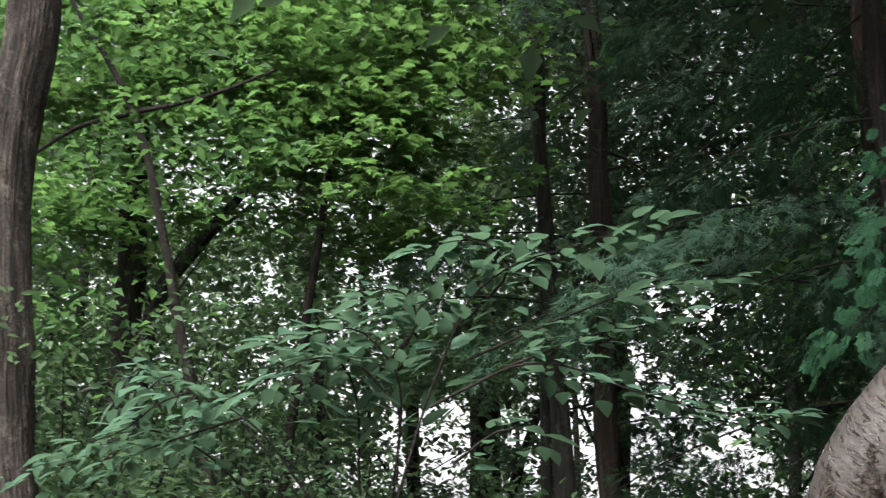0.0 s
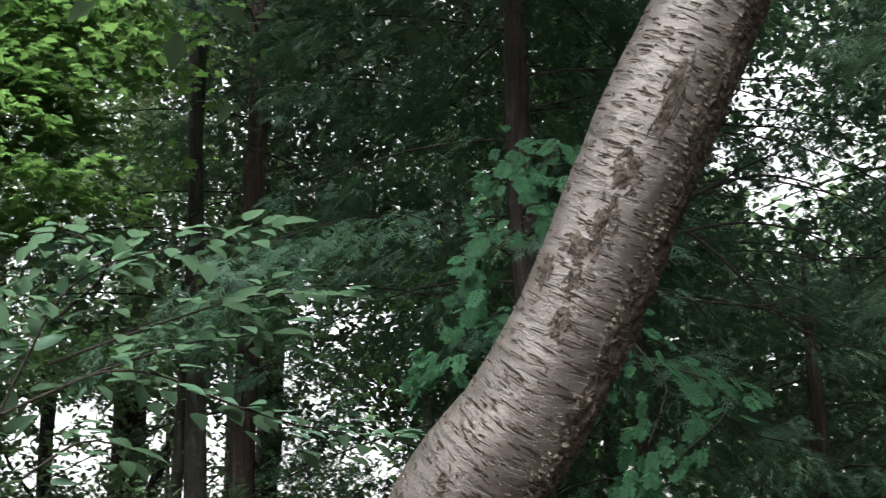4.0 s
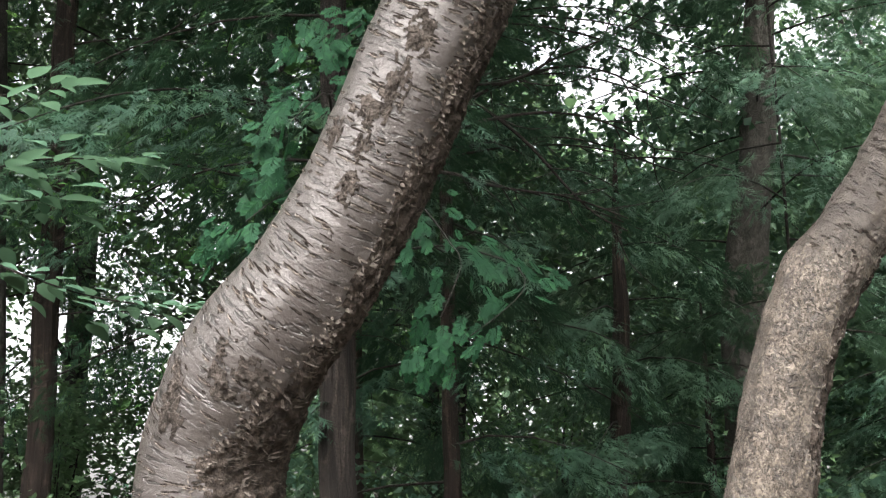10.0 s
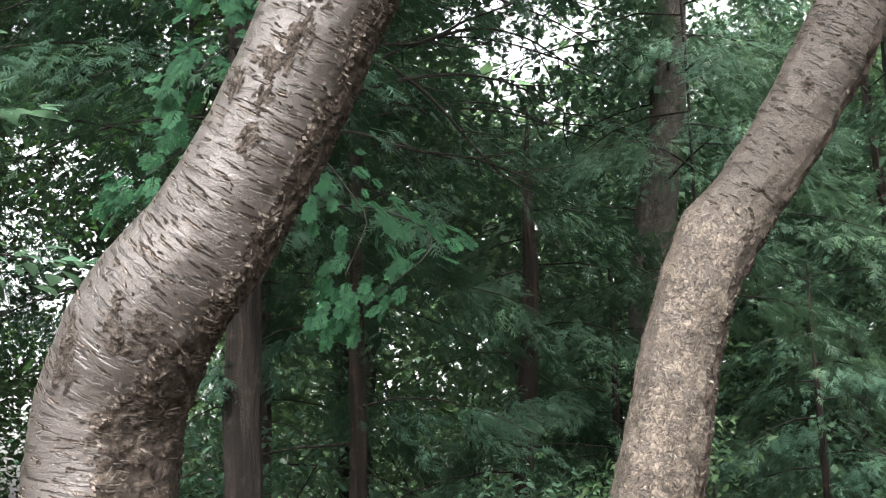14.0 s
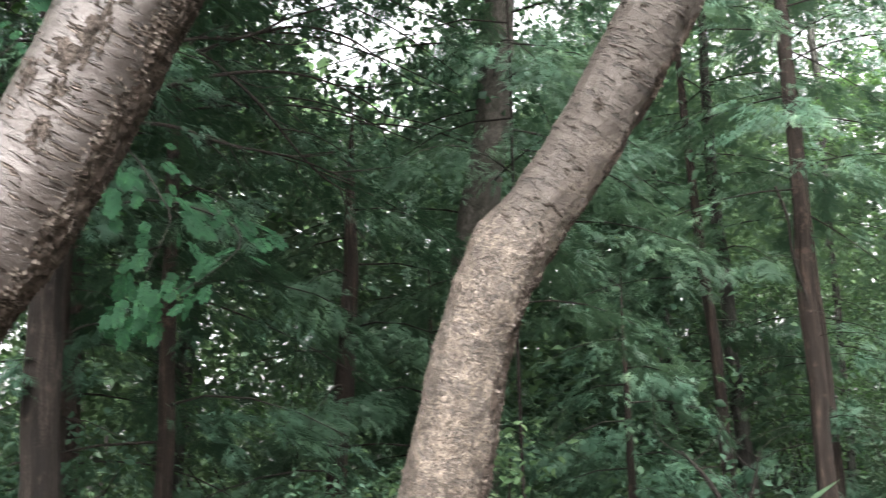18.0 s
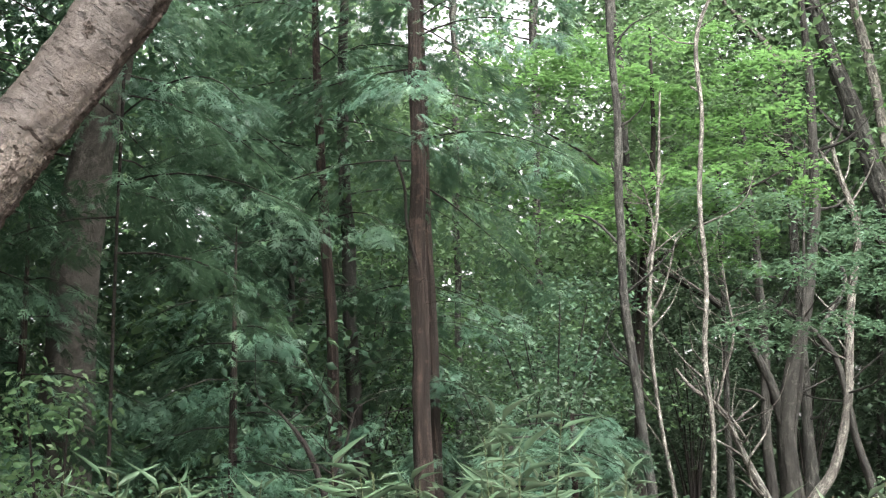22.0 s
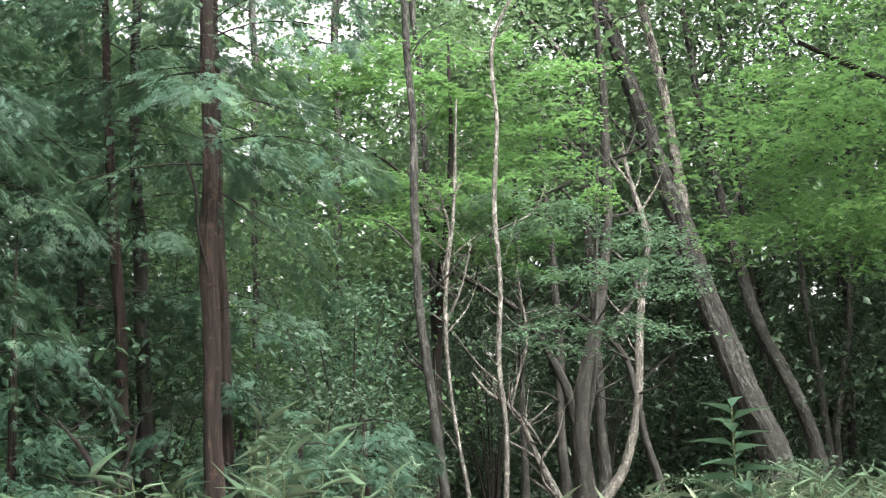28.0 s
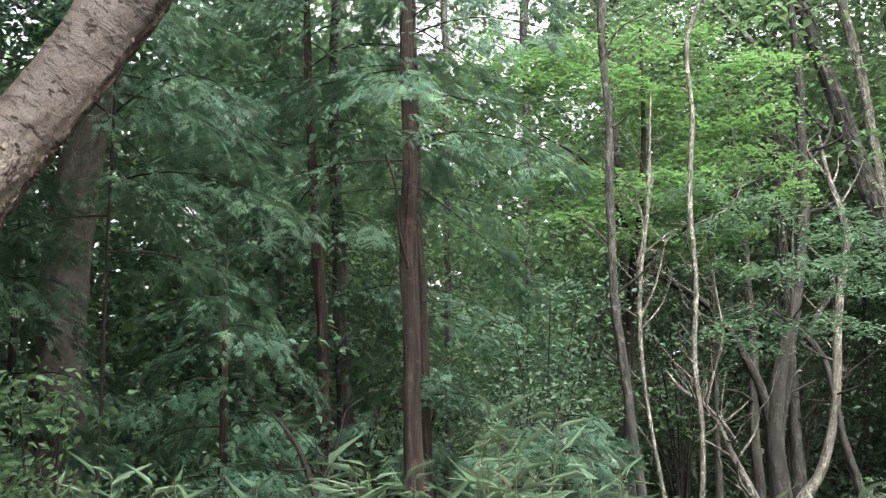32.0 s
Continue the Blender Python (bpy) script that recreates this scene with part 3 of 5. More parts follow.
M_SCAR = plain_rough("old_bark_scar", (0.014, 0.0113, 0.0096), (0.062, 0.0525, 0.0455), 48)
# Bark crust; its dark tone also stands for shade on the right side.
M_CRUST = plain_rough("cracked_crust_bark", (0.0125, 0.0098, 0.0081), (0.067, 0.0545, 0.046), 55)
CHERRY_1 = [(1.02, 3.62, -0.05, 0.25), (1.06, 3.58, 0.6, 0.205), (1.114, 3.509, 1.2, 0.189), (1.137, 3.448, 1.64, 0.184), (1.15, 3.383, 1.88, 0.179),
            (1.195, 3.242, 2.06, 0.172), (1.307, 3.094, 2.25, 0.155), (1.39, 2.978, 2.44, 0.146), (1.463, 2.878, 2.65, 0.143), (1.559, 2.751, 2.93, 0.141),
            (1.661, 2.637, 3.19, 0.131), (2.037, 2.266, 4.1, 0.104), (2.3, 1.95, 5.0, 0.08)]
CHERRY_2 = [(2.1, 2.64, -0.05, 0.145), (2.109, 2.588, 0.8, 0.11), (2.109, 2.5, 1.57, 0.097), (2.117, 2.437, 1.76, 0.088), (2.128, 2.398, 1.91, 0.081),
            (2.158, 2.355, 2.05, 0.079), (2.213, 2.31, 2.17, 0.075), (2.319, 2.202, 2.38, 0.075), (2.409, 2.107, 2.6, 0.08), (2.572, 1.861, 3.1, 0.076), (2.8, 1.55, 3.9, 0.05)]
CH1 = cherry("cherry_tree", CHERRY_1, M_CHERRY, "leaning cherry trunk with silvery ringed bark and dark slits", marks=[
    ("small dark knot", (1.085, 3.105, 2.06), 0.024, 0.024), ("long rough brown scar", (1.391, 2.756, 2.631), 0.036, 0.075), ("rough brown scar", (1.352, 2.792, 2.59), 0.05, 0.05), ("rough brown scar", (1.441, 2.7, 2.74), 0.04, 0.06),
    ("narrow rough scar", (1.292, 2.875, 2.54), 0.022, 0.06), ("curled brown scar", (1.334, 2.821, 2.51), 0.026, 0.045), ("oval brown scar", (1.31, 2.859, 2.41), 0.032, 0.05), ("long scar of dark bark", (1.53, 2.615, 2.92), 0.03, 0.12),
    ("wrinkled patch of bark", (1.089, 3.128, 1.982), 0.05, 0.045), ("wrinkled patch of bark", (1.16, 3.086, 1.993), 0.055, 0.05), ("rough patch at the edge", (1.002, 3.268, 1.915), 0.05, 0.11), ("rough patch at the edge", (1.009, 3.236, 2.0), 0.035, 0.06)],
             n_lent=2500, n_flake=1300, lent=(0.014, 0.058), flake=0.9)
CH2 = cherry("cherry_tree", CHERRY_2, M_CHERRY2, "slimmer leaning cherry trunk with a bent knee and tan bark", 0.003, lumps=[((2.12, 2.37, 2.2), 0.055, 0.03), ((2.19, 2.25, 2.12), 0.06, 0.008)],
             n_lent=620, n_flake=200, scatter=1.0, flake=0.6, lent=(0.007, 0.024), seed=5, crust_at=0.62, crust_low=0.5, marks=[("rough fold of bark", (2.2, 2.235, 2.13), 0.02, 0.06), ("round scar of a lost branch", (2.30, 2.13, 2.44), 0.018, 0.02)])


def cherry_shade_crown(root, fork, tips, box, n, seed):
    """Unseen limbs and leaves high over the path, added to shade the trunks."""
    r_ = np.random.default_rng(seed)
    o = np.array(root.location)
    for k, tip in enumerate(tips):
        mid = (np.array(fork[:3]) + np.array(tip)) / 2 + np.array([0, 0, 0.35])
        stem("limb", [(*(np.array(fork[:3]) - o), fork[3]), (*(mid - o), fork[3] * 0.6), (*(np.array(tip) - o), 0.01)], M_CHERRY, root, 10, 0.15, 0.05, k)
    (x0, x1), (y0, y1), (z0, z1) = box
    C = np.c_[r_.uniform(x0, x1, 90), r_.uniform(y0, y1, 90), r_.uniform(z0, z1, 90)]
    i = r_.integers(0, 90, n)
    a = r_.uniform(0, 6.28, n)
    L = r_.uniform(0.08, 0.13, n)
    leaves("crown", RHOMB, C[i] + r_.normal(0, 0.32, (n, 3)) * np.array([1, 1, 0.5]) - o, np.c_[np.cos(a), np.sin(a), r_.normal(-0.4, 0.3, n)], UP + r_.normal(0, 0.4, (n, 3)), L, L * 0.5, M_BROAD, root, "unseen loose crown of oval leaves, added for shade")


cherry_shade_crown(CH1, (2.3, 1.95, 5.0, 0.075), [(3.4, 1.6, 7.2), (2.2, 3.4, 7.4), (1.2, 1.2, 7.5), (2.6, 0.2, 7.0)], ((0.2, 4.2), (0.2, 4.4), (5.4, 7.6)), 15000, 81)
cherry_shade_crown(CH2, (2.8, 1.55, 3.9, 0.05), [(4.4, 1.4, 6.0), (3.6, 0.2, 6.2), (3.3, 2.4, 6.4)], ((2.2, 5.2), (-0.6, 2.6), (4.9, 6.8)), 8000, 82)


# where the trees open to the sky: degrees east of north, degrees up, width
SKY_GAPS = [(31.2, 21.2, 2.2), (30.4, 25.2, 2.3), (28.2, 22.6, 1.0), (39.5, 23, 1.5), (50, 20.5, 1.5), (54.5, 21, 1.2), (38.5, 19.5, 1.2), (-2, 9.5, 1.6), (-7.6, 14, 1.2), (5.8, 9.7, 2.7), (34.6, 22.3, 1.5), (33, 18.5, 1.0), (10.2, 12.3, 1.0), (5.7, 12.7, 1.0), (11.6, 16, 1.0), (0.5, 10.5, 2.0), (12.5, 10, 1.2), (-9, 17.5, 1.2), (-4.7, 17.5, 1.2), (-4, 24, 1.0), (8.5, 13.5, 1.0), (9, 17, 1.0), (62, 21, 1.0)]


def under_trees(P, wide=1.0, gaps=SKY_GAPS):
    """True where a point lies outside the openings to the sky, as seen from the path."""
    P = np.asarray(P)
    keep = np.ones(len(P), bool)
    for ga, ge, gr in gaps:
        x, y = (0.15, 0.1) if ga < 15 else (0.45, 0.25) if ga < 45 else (0.88, 0.0)
        dx, dy = P[:, 0] - x, P[:, 1] - y
        a, el = np.degrees(np.arctan2(dx, dy)), np.degrees(np.arctan2(P[:, 2] - 1.55, np.hypot(dx, dy)))
        ragged = 1 + 0.35 * np.sin(a * 3.1 + el * 1.7) + 0.3 * np.sin(el * 4.3 - a * 1.9)
        keep &= np.hypot(a - ga, el - ge) > gr * wide * ragged
    return keep


# ---- conifers ----
def along(pts, z):
    """The stem's axis at height z."""
    P = np.asarray(pts, float)
    return np.array([np.interp(z, P[:, 2], P[:, k]) for k in range(3)])


def conifer(name, pts, bark, leaf, label, z0, z1, n, reach, per, seed, top=10.0, shape=None, size=(0.045, 0.105), group="conifers", droop=0.32, low_bare=0, az=None):
    """An upright conifer: stem, curved boughs and flat hanging sprays."""
    r_ = np.random.default_rng(seed)
    pts = rooted(pts)
    x, y, z, rad = pts[-1]
    dx, dy = (pts[-1][0] - pts[1][0]) * 0.3, (pts[-1][1] - pts[1][1]) * 0.3
    if top > z + 0.5:
        pts = pts + [(x + dx, y + dy, top, max(rad * 0.12, 0.003))]
    root = thing(name, pts[0][:3], label, "tree", group)
    o = np.array(pts[0][:3])
    loc = [(a - o[0], b - o[1], c - o[2], d) for a, b, c, d in pts]
    stem("trunk", loc, bark, root, 44, 0.08, 0.08, seed, "", 0.09, 0.6, 2)
    for k in range(n + low_bare):
        bare = k >= n
        z = z0 + (z1 - z0) * ((k + r_.uniform(-0.3, 0.3)) / n) if not bare else r_.uniform(max(1.2, z0 - 1.6), z0)
        c = along(pts, z)
        a = k * 2.4 + r_.uniform(-0.4, 0.4) if az is None else r_.uniform(*az)
        out = np.array([math.cos(a), math.sin(a), 0])
        side = np.array([-out[1], out[0], 0])
        L = reach * (1 - 0.55 * max(0, (z - z0) / (top - z0 + 0.1))) * r_.uniform(0.65, 1.1) * (r_.uniform(0.2, 0.6) if bare else 1)
        rise = r_.uniform(0.0, 0.3)
        sway = r_.uniform(-0.25, 0.25)
        f = np.linspace(0, 1, 6)[:, None]
        B = c + out * L * f + side * L * sway * f**2 + UP * L * (rise * f - (droop + rise * 0.5) * f**2)
        rr = np.linspace(0.0085, 0.002, 6) * (0.7 + 0.15 * reach) * (0.4 if bare else 1)
        bough = stem("branch", [(*(q - o), w) for q, w in zip(B, rr)], M_TWIG, root, 6, 0.25, 0.1, k)
        if bare:
            continue
        # side branchlets, each a flat drooping plate of sprays
        nb = max(4, int(0.29 * per * L / reach))
        u = np.repeat(r_.uniform(0.06, 1.0, nb) ** 0.8, 10)
        m = len(u)
        idx = u * 5
        i = np.minimum(idx.astype(int), 4)
        base = B[i] + (B[i + 1] - B[i]) * (idx - i)[:, None]
        sg = np.repeat(r_.choice([-1, 1], nb), 10)[:, None]
        base = base + side * (sg * np.repeat(r_.uniform(0, 0.28, nb), 10)[:, None] * L * (1.1 - u)[:, None]) - UP * np.repeat(np.abs(r_.normal(0, 0.1, nb)), 10)[:, None]
        way = unit(out * np.repeat(r_.uniform(0.35, 1.0, nb), 10)[:, None] + side * sg * np.repeat(r_.uniform(0.15, 1.0, nb), 10)[:, None] + UP * np.repeat(r_.uniform(-0.75, 0.1, nb), 10)[:, None])
        lean = unit(UP + np.repeat(r_.normal(0, 0.3, (nb, 3)), 10, axis=0) + out * 0.35)
        across = unit(np.cross(way, lean))
        reach_ = np.repeat(r_.uniform(0.1, 0.24, nb) * (1.25 - u[::10]) ** 0.5, 10) * (0.7 + 0.15 * reach)
        v = np.tile(np.linspace(0.05, 1.0, 10), nb) + r_.normal(0, 0.05, m)
        zig = np.tile(np.where(np.arange(10) % 2, 1.0, -1.0), nb)
        base = base + way * (reach_ * v)[:, None] + across * (zig * reach_ * 0.12)[:, None] - UP * (0.25 * reach_ * v * v)[:, None] + r_.normal(0, 0.012, (m, 3))
        d = way * 0.8 + across * (zig * (1.05 - 0.75 * v))[:, None] + UP * (-0.15 - 0.35 * v)[:, None]
        nrm, ln = lean + r_.normal(0, 0.22, (m, 3)), r_.uniform(*size, m) * 1.25
        g = under_trees(base, 0.85) | (r_.uniform(0, 1, m) < 0.1)
        if g.any():
            leaves("foliage", shape or SPRAY_FAR, base[g] - o, d[g], nrm[g], ln[g], ln[g], leaf, bough, "flat drooping sprays of scale leaves")
    return root


HIN = "cypress with red-brown bark and dark drooping sprays"
TALL = conifer("cypress_tree", [(2.6, 6.83, 4.06, 0.078), (2.59, 6.84, 5.49, 0.06), (2.58, 6.84, 6.1, 0.054)], M_CEDAR, M_HINOKI_SHADED, "tall dark cypress with long level boughs", 2.9, 9.6, 44, 3.0, 340, 21, size=(0.045, 0.1), low_bare=6)
conifer("cypress_tree", [(1.3, 9.6, 2.0, 0.1), (1.3, 9.6, 6.0, 0.08)], M_CEDAR, M_HINOKI_SHADED, HIN, 3.4, 11, 36, 2.7, 190, 22, top=12)
SLIM = conifer("cypress_tree", [(2.09, 5.27, 1.69, 0.078), (2.08, 5.27, 2.58, 0.066), (2.05, 5.25, 4.5, 0.05)], M_SHAGGY, M_HINOKI_SHADED, "slim cypress with shaggy red-brown bark", 3.0, 6.5, 14, 1.7, 170, 23, top=7.5, low_bare=4)
conifer("cypress_tree", [(2.9, 5.98, 1.92, 0.04), (2.91, 5.98, 2.9, 0.036)], M_CEDAR, M_HINOKI_SHADED, "thin young cypress in the shade", 1.7, 5.0, 16, 1.3, 120, 24, top=5.8)
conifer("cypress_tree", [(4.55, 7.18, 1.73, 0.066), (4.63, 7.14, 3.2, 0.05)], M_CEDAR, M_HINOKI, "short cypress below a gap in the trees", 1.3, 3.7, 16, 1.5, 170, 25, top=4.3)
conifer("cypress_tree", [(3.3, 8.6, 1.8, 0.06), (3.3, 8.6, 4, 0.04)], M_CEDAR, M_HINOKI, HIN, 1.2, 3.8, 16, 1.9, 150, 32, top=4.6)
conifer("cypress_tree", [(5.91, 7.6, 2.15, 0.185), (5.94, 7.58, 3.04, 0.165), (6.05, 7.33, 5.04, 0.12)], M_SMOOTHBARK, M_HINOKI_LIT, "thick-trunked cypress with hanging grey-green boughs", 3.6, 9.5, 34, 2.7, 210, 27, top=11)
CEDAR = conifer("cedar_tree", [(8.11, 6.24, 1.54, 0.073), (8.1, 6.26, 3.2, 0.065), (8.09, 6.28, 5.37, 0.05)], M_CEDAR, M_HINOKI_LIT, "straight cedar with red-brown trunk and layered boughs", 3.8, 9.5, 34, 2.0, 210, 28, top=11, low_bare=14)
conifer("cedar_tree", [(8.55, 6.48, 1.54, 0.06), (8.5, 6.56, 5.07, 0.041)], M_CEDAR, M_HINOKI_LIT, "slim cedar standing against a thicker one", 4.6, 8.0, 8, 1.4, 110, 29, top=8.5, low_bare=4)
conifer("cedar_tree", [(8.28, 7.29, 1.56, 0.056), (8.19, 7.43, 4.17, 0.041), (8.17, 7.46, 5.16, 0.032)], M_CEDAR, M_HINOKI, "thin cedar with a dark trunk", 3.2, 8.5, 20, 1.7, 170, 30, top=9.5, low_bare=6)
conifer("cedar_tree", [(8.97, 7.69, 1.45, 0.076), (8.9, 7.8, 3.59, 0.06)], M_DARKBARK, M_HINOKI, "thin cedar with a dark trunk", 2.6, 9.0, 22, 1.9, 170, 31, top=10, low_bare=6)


conifer("cypress_tree", [(5.35, 6.3, 2.0, 0.011), (5.35, 6.3, 5.0, 0.009)], M_TWIG, M_HINOKI, "slender cypress with hanging boughs", 2.9, 7.5, 22, 1.5, 150, 38, top=8.0)
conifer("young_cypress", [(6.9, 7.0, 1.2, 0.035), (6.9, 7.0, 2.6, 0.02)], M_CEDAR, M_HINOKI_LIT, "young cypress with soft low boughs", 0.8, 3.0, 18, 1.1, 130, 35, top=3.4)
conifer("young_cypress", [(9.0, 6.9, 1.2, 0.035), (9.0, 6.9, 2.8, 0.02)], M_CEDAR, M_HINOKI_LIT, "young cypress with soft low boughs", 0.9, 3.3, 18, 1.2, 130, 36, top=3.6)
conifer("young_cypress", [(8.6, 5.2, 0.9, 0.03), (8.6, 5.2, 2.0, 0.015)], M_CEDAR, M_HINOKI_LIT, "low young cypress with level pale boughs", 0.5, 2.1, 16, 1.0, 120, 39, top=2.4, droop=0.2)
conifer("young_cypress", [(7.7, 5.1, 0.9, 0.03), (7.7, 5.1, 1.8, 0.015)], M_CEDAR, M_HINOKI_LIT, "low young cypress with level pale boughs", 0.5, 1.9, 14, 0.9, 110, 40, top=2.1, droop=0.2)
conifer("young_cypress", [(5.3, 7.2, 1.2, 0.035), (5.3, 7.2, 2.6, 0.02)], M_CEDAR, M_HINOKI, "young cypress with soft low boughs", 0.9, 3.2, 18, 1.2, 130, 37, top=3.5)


stem("dead_branch", [(x - CEDAR.location.x, y - CEDAR.location.y, z - CEDAR.location.z, r) for x, y, z, r in ((8.06, 6.22, 3.1, 0.014), (7.98, 6.27, 3.5, 0.012), (7.97, 6.28, 3.77, 0.012), (7.93, 6.34, 4.02, 0.012))], M_TWIG, CEDAR, 8, 0.06, 0.1, 3, "dark dead stub")


def low_boughs(root, arms, leaf, size, per, seed, shape):
    """Long low boughs of a tree, reaching forward, with broad flat fans at their ends."""
    r_ = np.random.default_rng(seed)
    o = np.array(root.location)
    SP, SD, SL = [], [], []
    for k, arm in enumerate(arms):
        A = np.array(arm, float)
        C, s = spline(np.c_[A, np.linspace(0.005, 0.001, len(A))], 20)
        stem("branch", [tuple(np.r_[q[:3] - o, q[3]]) for q in C[::2]], M_TWIG, root, 6, 0.1, 0.05, k)
        T = unit(np.gradient(C[:, :3], axis=0))
        i = np.minimum(20 - (r_.uniform(0, 1, per) ** 1.3 * 12).astype(int), 19)
        side = unit(np.cross(T[i], UP))
        sg = r_.choice([-1, 1], per)[:, None]
        SP.append(C[i, :3] + side * sg * r_.uniform(0, 0.16, (per, 1)) + r_.normal(0, 0.03, (per, 3)))
        SD.append(T[i] * r_.uniform(0.2, 0.8, (per, 1)) + side * sg * r_.uniform(0.1, 0.9, (per, 1)) + UP * r_.uniform(-0.9, 0.0, (per, 1)))
        SL.append(r_.uniform(*size, per))
    P, D, L = np.concatenate(SP), np.concatenate(SD), np.concatenate(SL)
    leaves("foliage", shape, P - o, D, UP + r_.normal(0, 0.35, (len(P), 3)) + np.array([0, -0.9, 0]), L, L, leaf, root, "fresh blue-green flat fans")


FAN = spray(6, 0.075, True)
low_boughs(SLIM, [
    [(2.06, 5.2, 3.0), (2.05, 4.5, 2.95), (2.0, 3.9, 2.62), (1.92, 3.6, 2.4), (1.8, 3.6, 2.18)],
    [(2.06, 5.2, 2.8), (2.3, 4.5, 2.75), (2.4, 4.1, 2.55), (2.25, 3.95, 2.4), (2.05, 4.0, 2.25)],
    [(2.05, 5.2, 3.4), (1.8, 4.5, 3.3), (1.6, 3.9, 3.05), (1.48, 3.72, 2.95), (1.38, 3.75, 2.8)],
    [(2.06, 5.2, 2.9), (1.75, 4.6, 2.9), (1.5, 4.0, 2.75), (1.28, 3.88, 2.55)],
    [(2.05, 5.2, 3.6), (1.85, 4.4, 3.5), (1.62, 3.7, 3.2), (1.5, 3.6, 3.08)]], M_FAN, (0.05, 0.105), 52, 3, FAN)


def sparse_boughs(root, arms, leaf, seed):
    """Nearly bare dark boughs with fine side twigs and a few sprays."""
    r_ = np.random.default_rng(seed)
    o = np.array(root.location)
    SP, SD = [], []
    for k, arm in enumerate(arms):
        C, s_ = spline(np.c_[np.array(arm), np.linspace(0.011, 0.003, len(arm))], 24)
        bough = stem("branch", [tuple(np.r_[q[:3] - o, q[3]]) for q in C[::2]], M_TWIG, root, 6, 0.06, 0.08, k, "", 0, 2.0)
        T = unit(np.gradient(C[:, :3], axis=0))
        for j in range(9):
            i = r_.integers(3, 23)
            d = unit(T[i] + np.array([0, 1, 0]) * r_.normal(0, 0.7) + UP * r_.normal(0.1, 0.7))
            L = r_.uniform(0.12, 0.4)
            a, b = C[i, :3], C[i, :3] + d * L + UP * r_.normal(0, 0.04)
            m = (a + b) / 2 + r_.normal(0, 0.02, 3)
            stem("twig", [(*(a - o), 0.004), (*(m - o), 0.003), (*(b - o), 0.0015)], M_TWIG, bough, 5, 0.08, 0.05, j)
            for q in r_.uniform(0.3, 1.0, 7):
                SP.append(a + (b - a) * q), SD.append(d + r_.normal(0, 0.6, 3))
    L = r_.uniform(0.04, 0.09, len(SP))
    leaves("foliage", SPRAY_FAR, np.array(SP) - o, np.array(SD), UP + r_.normal(0, 0.4, (len(SP), 3)), L, L, leaf, root, "thin scattered sprays")


sparse_boughs(SLIM, [
    [(2.04, 5.22, 3.3), (2.63, 5.1, 3.67), (2.89, 5.1, 3.73), (3.1, 5.1, 3.87), (3.31, 5.1, 3.98), (3.57, 5.1, 4.13)],
    [(2.04, 5.22, 3.2), (2.6, 5.1, 3.63), (2.8, 5.1, 3.54), (2.99, 5.1, 3.4), (3.16, 5.1, 3.23), (3.37, 5.1, 3.09), (3.53, 5.1, 3.05)],
    [(2.04, 5.22, 3.2), (2.91, 5.1, 3.75), (3.12, 5.1, 3.84), (3.4, 5.1, 3.85), (3.68, 5.1, 3.74)],
    [(2.04, 5.22, 3.2), (2.5, 5.1, 3.25), (2.79, 5.1, 3.21), (3.13, 5.1, 3.2), (3.52, 5.1, 3.11)],
    [(2.04, 5.22, 3.2), (2.8, 5.1, 3.54), (3.06, 5.1, 3.6), (3.36, 5.1, 3.59), (3.7, 5.1, 3.46)]], M_HINOKI_SHADED, 6)
sparse_boughs(TALL, [
    [(2.6, 6.8, 4.0), (3.3, 6.7, 4.35), (4.0, 6.6, 4.5), (4.6, 6.6, 4.45), (5.2, 6.5, 4.25)],
    [(2.6, 6.8, 4.5), (3.4, 6.75, 4.8), (4.1, 6.7, 4.85), (4.7, 6.65, 4.7), (5.3, 6.6, 4.4)],
    [(2.6, 6.8, 4.2), (3.2, 6.9, 4.7), (3.8, 7.0, 5.05), (4.5, 7.0, 5.2), (5.2, 7.0, 5.15)],
    [(2.6, 6.8, 3.6), (3.3, 6.6, 3.9), (4.0, 6.5, 4.0), (4.8, 6.4, 3.85)],
    [(2.6, 6.8, 4.9), (3.4, 6.8, 5.15), (4.2, 6.8, 5.3), (4.9, 6.8, 5.25)],
    [(2.6, 6.8, 3.8), (3.4, 6.9, 4.05), (4.2, 6.9, 4.2), (5.0, 6.9, 4.05)]], M_HINOKI_SHADED, 16)


# ---- broadleaved trees ----
def crown(name, centres, spread, n, shape, size, ratio, leaf, root, o, seed, droop=0.3, label="", flat=0.45, plate=False):
    r_ = np.random.default_rng(seed)
    C = np.asarray(centres, float)
    i = r_.integers(0, len(C), n)
    if plate:
        q, t_ = np.sqrt(r_.uniform(0, 1, n)), r_.uniform(0, 2 * np.pi, n)
        w = r_.uniform(0.6, 1.25, len(C))[i]
        edge = 1 + 0.3 * np.sin(3 * t_ + i) + 0.2 * np.sin(7 * t_ + 2.0 * i)
        P = C[i] + np.c_[np.cos(t_) * q * w * edge * spread[0], np.sin(t_) * q * w * edge * spread[1], r_.normal(0, spread[2], n) - 0.22 * spread[0] * q * q + 0.1 * spread[0] * np.cos(t_ + i)]
    else:
        P = C[i] + r_.normal(0, 1, (n, 3)) * np.asarray(spread)
    P = P[under_trees(P, 0.8) | (r_.uniform(0, 1, n) < 0.3)]
    n = len(P)
    a = r_.uniform(0, 2 * np.pi, n)
    D = np.c_[np.cos(a), np.sin(a), r_.normal(-droop, 0.25, n)]
    L = r_.uniform(*size, n)
    return leaves(name, shape, P - o, D, UP + r_.normal(0, flat, (n, 3)), L, L * ratio, leaf, root, label)


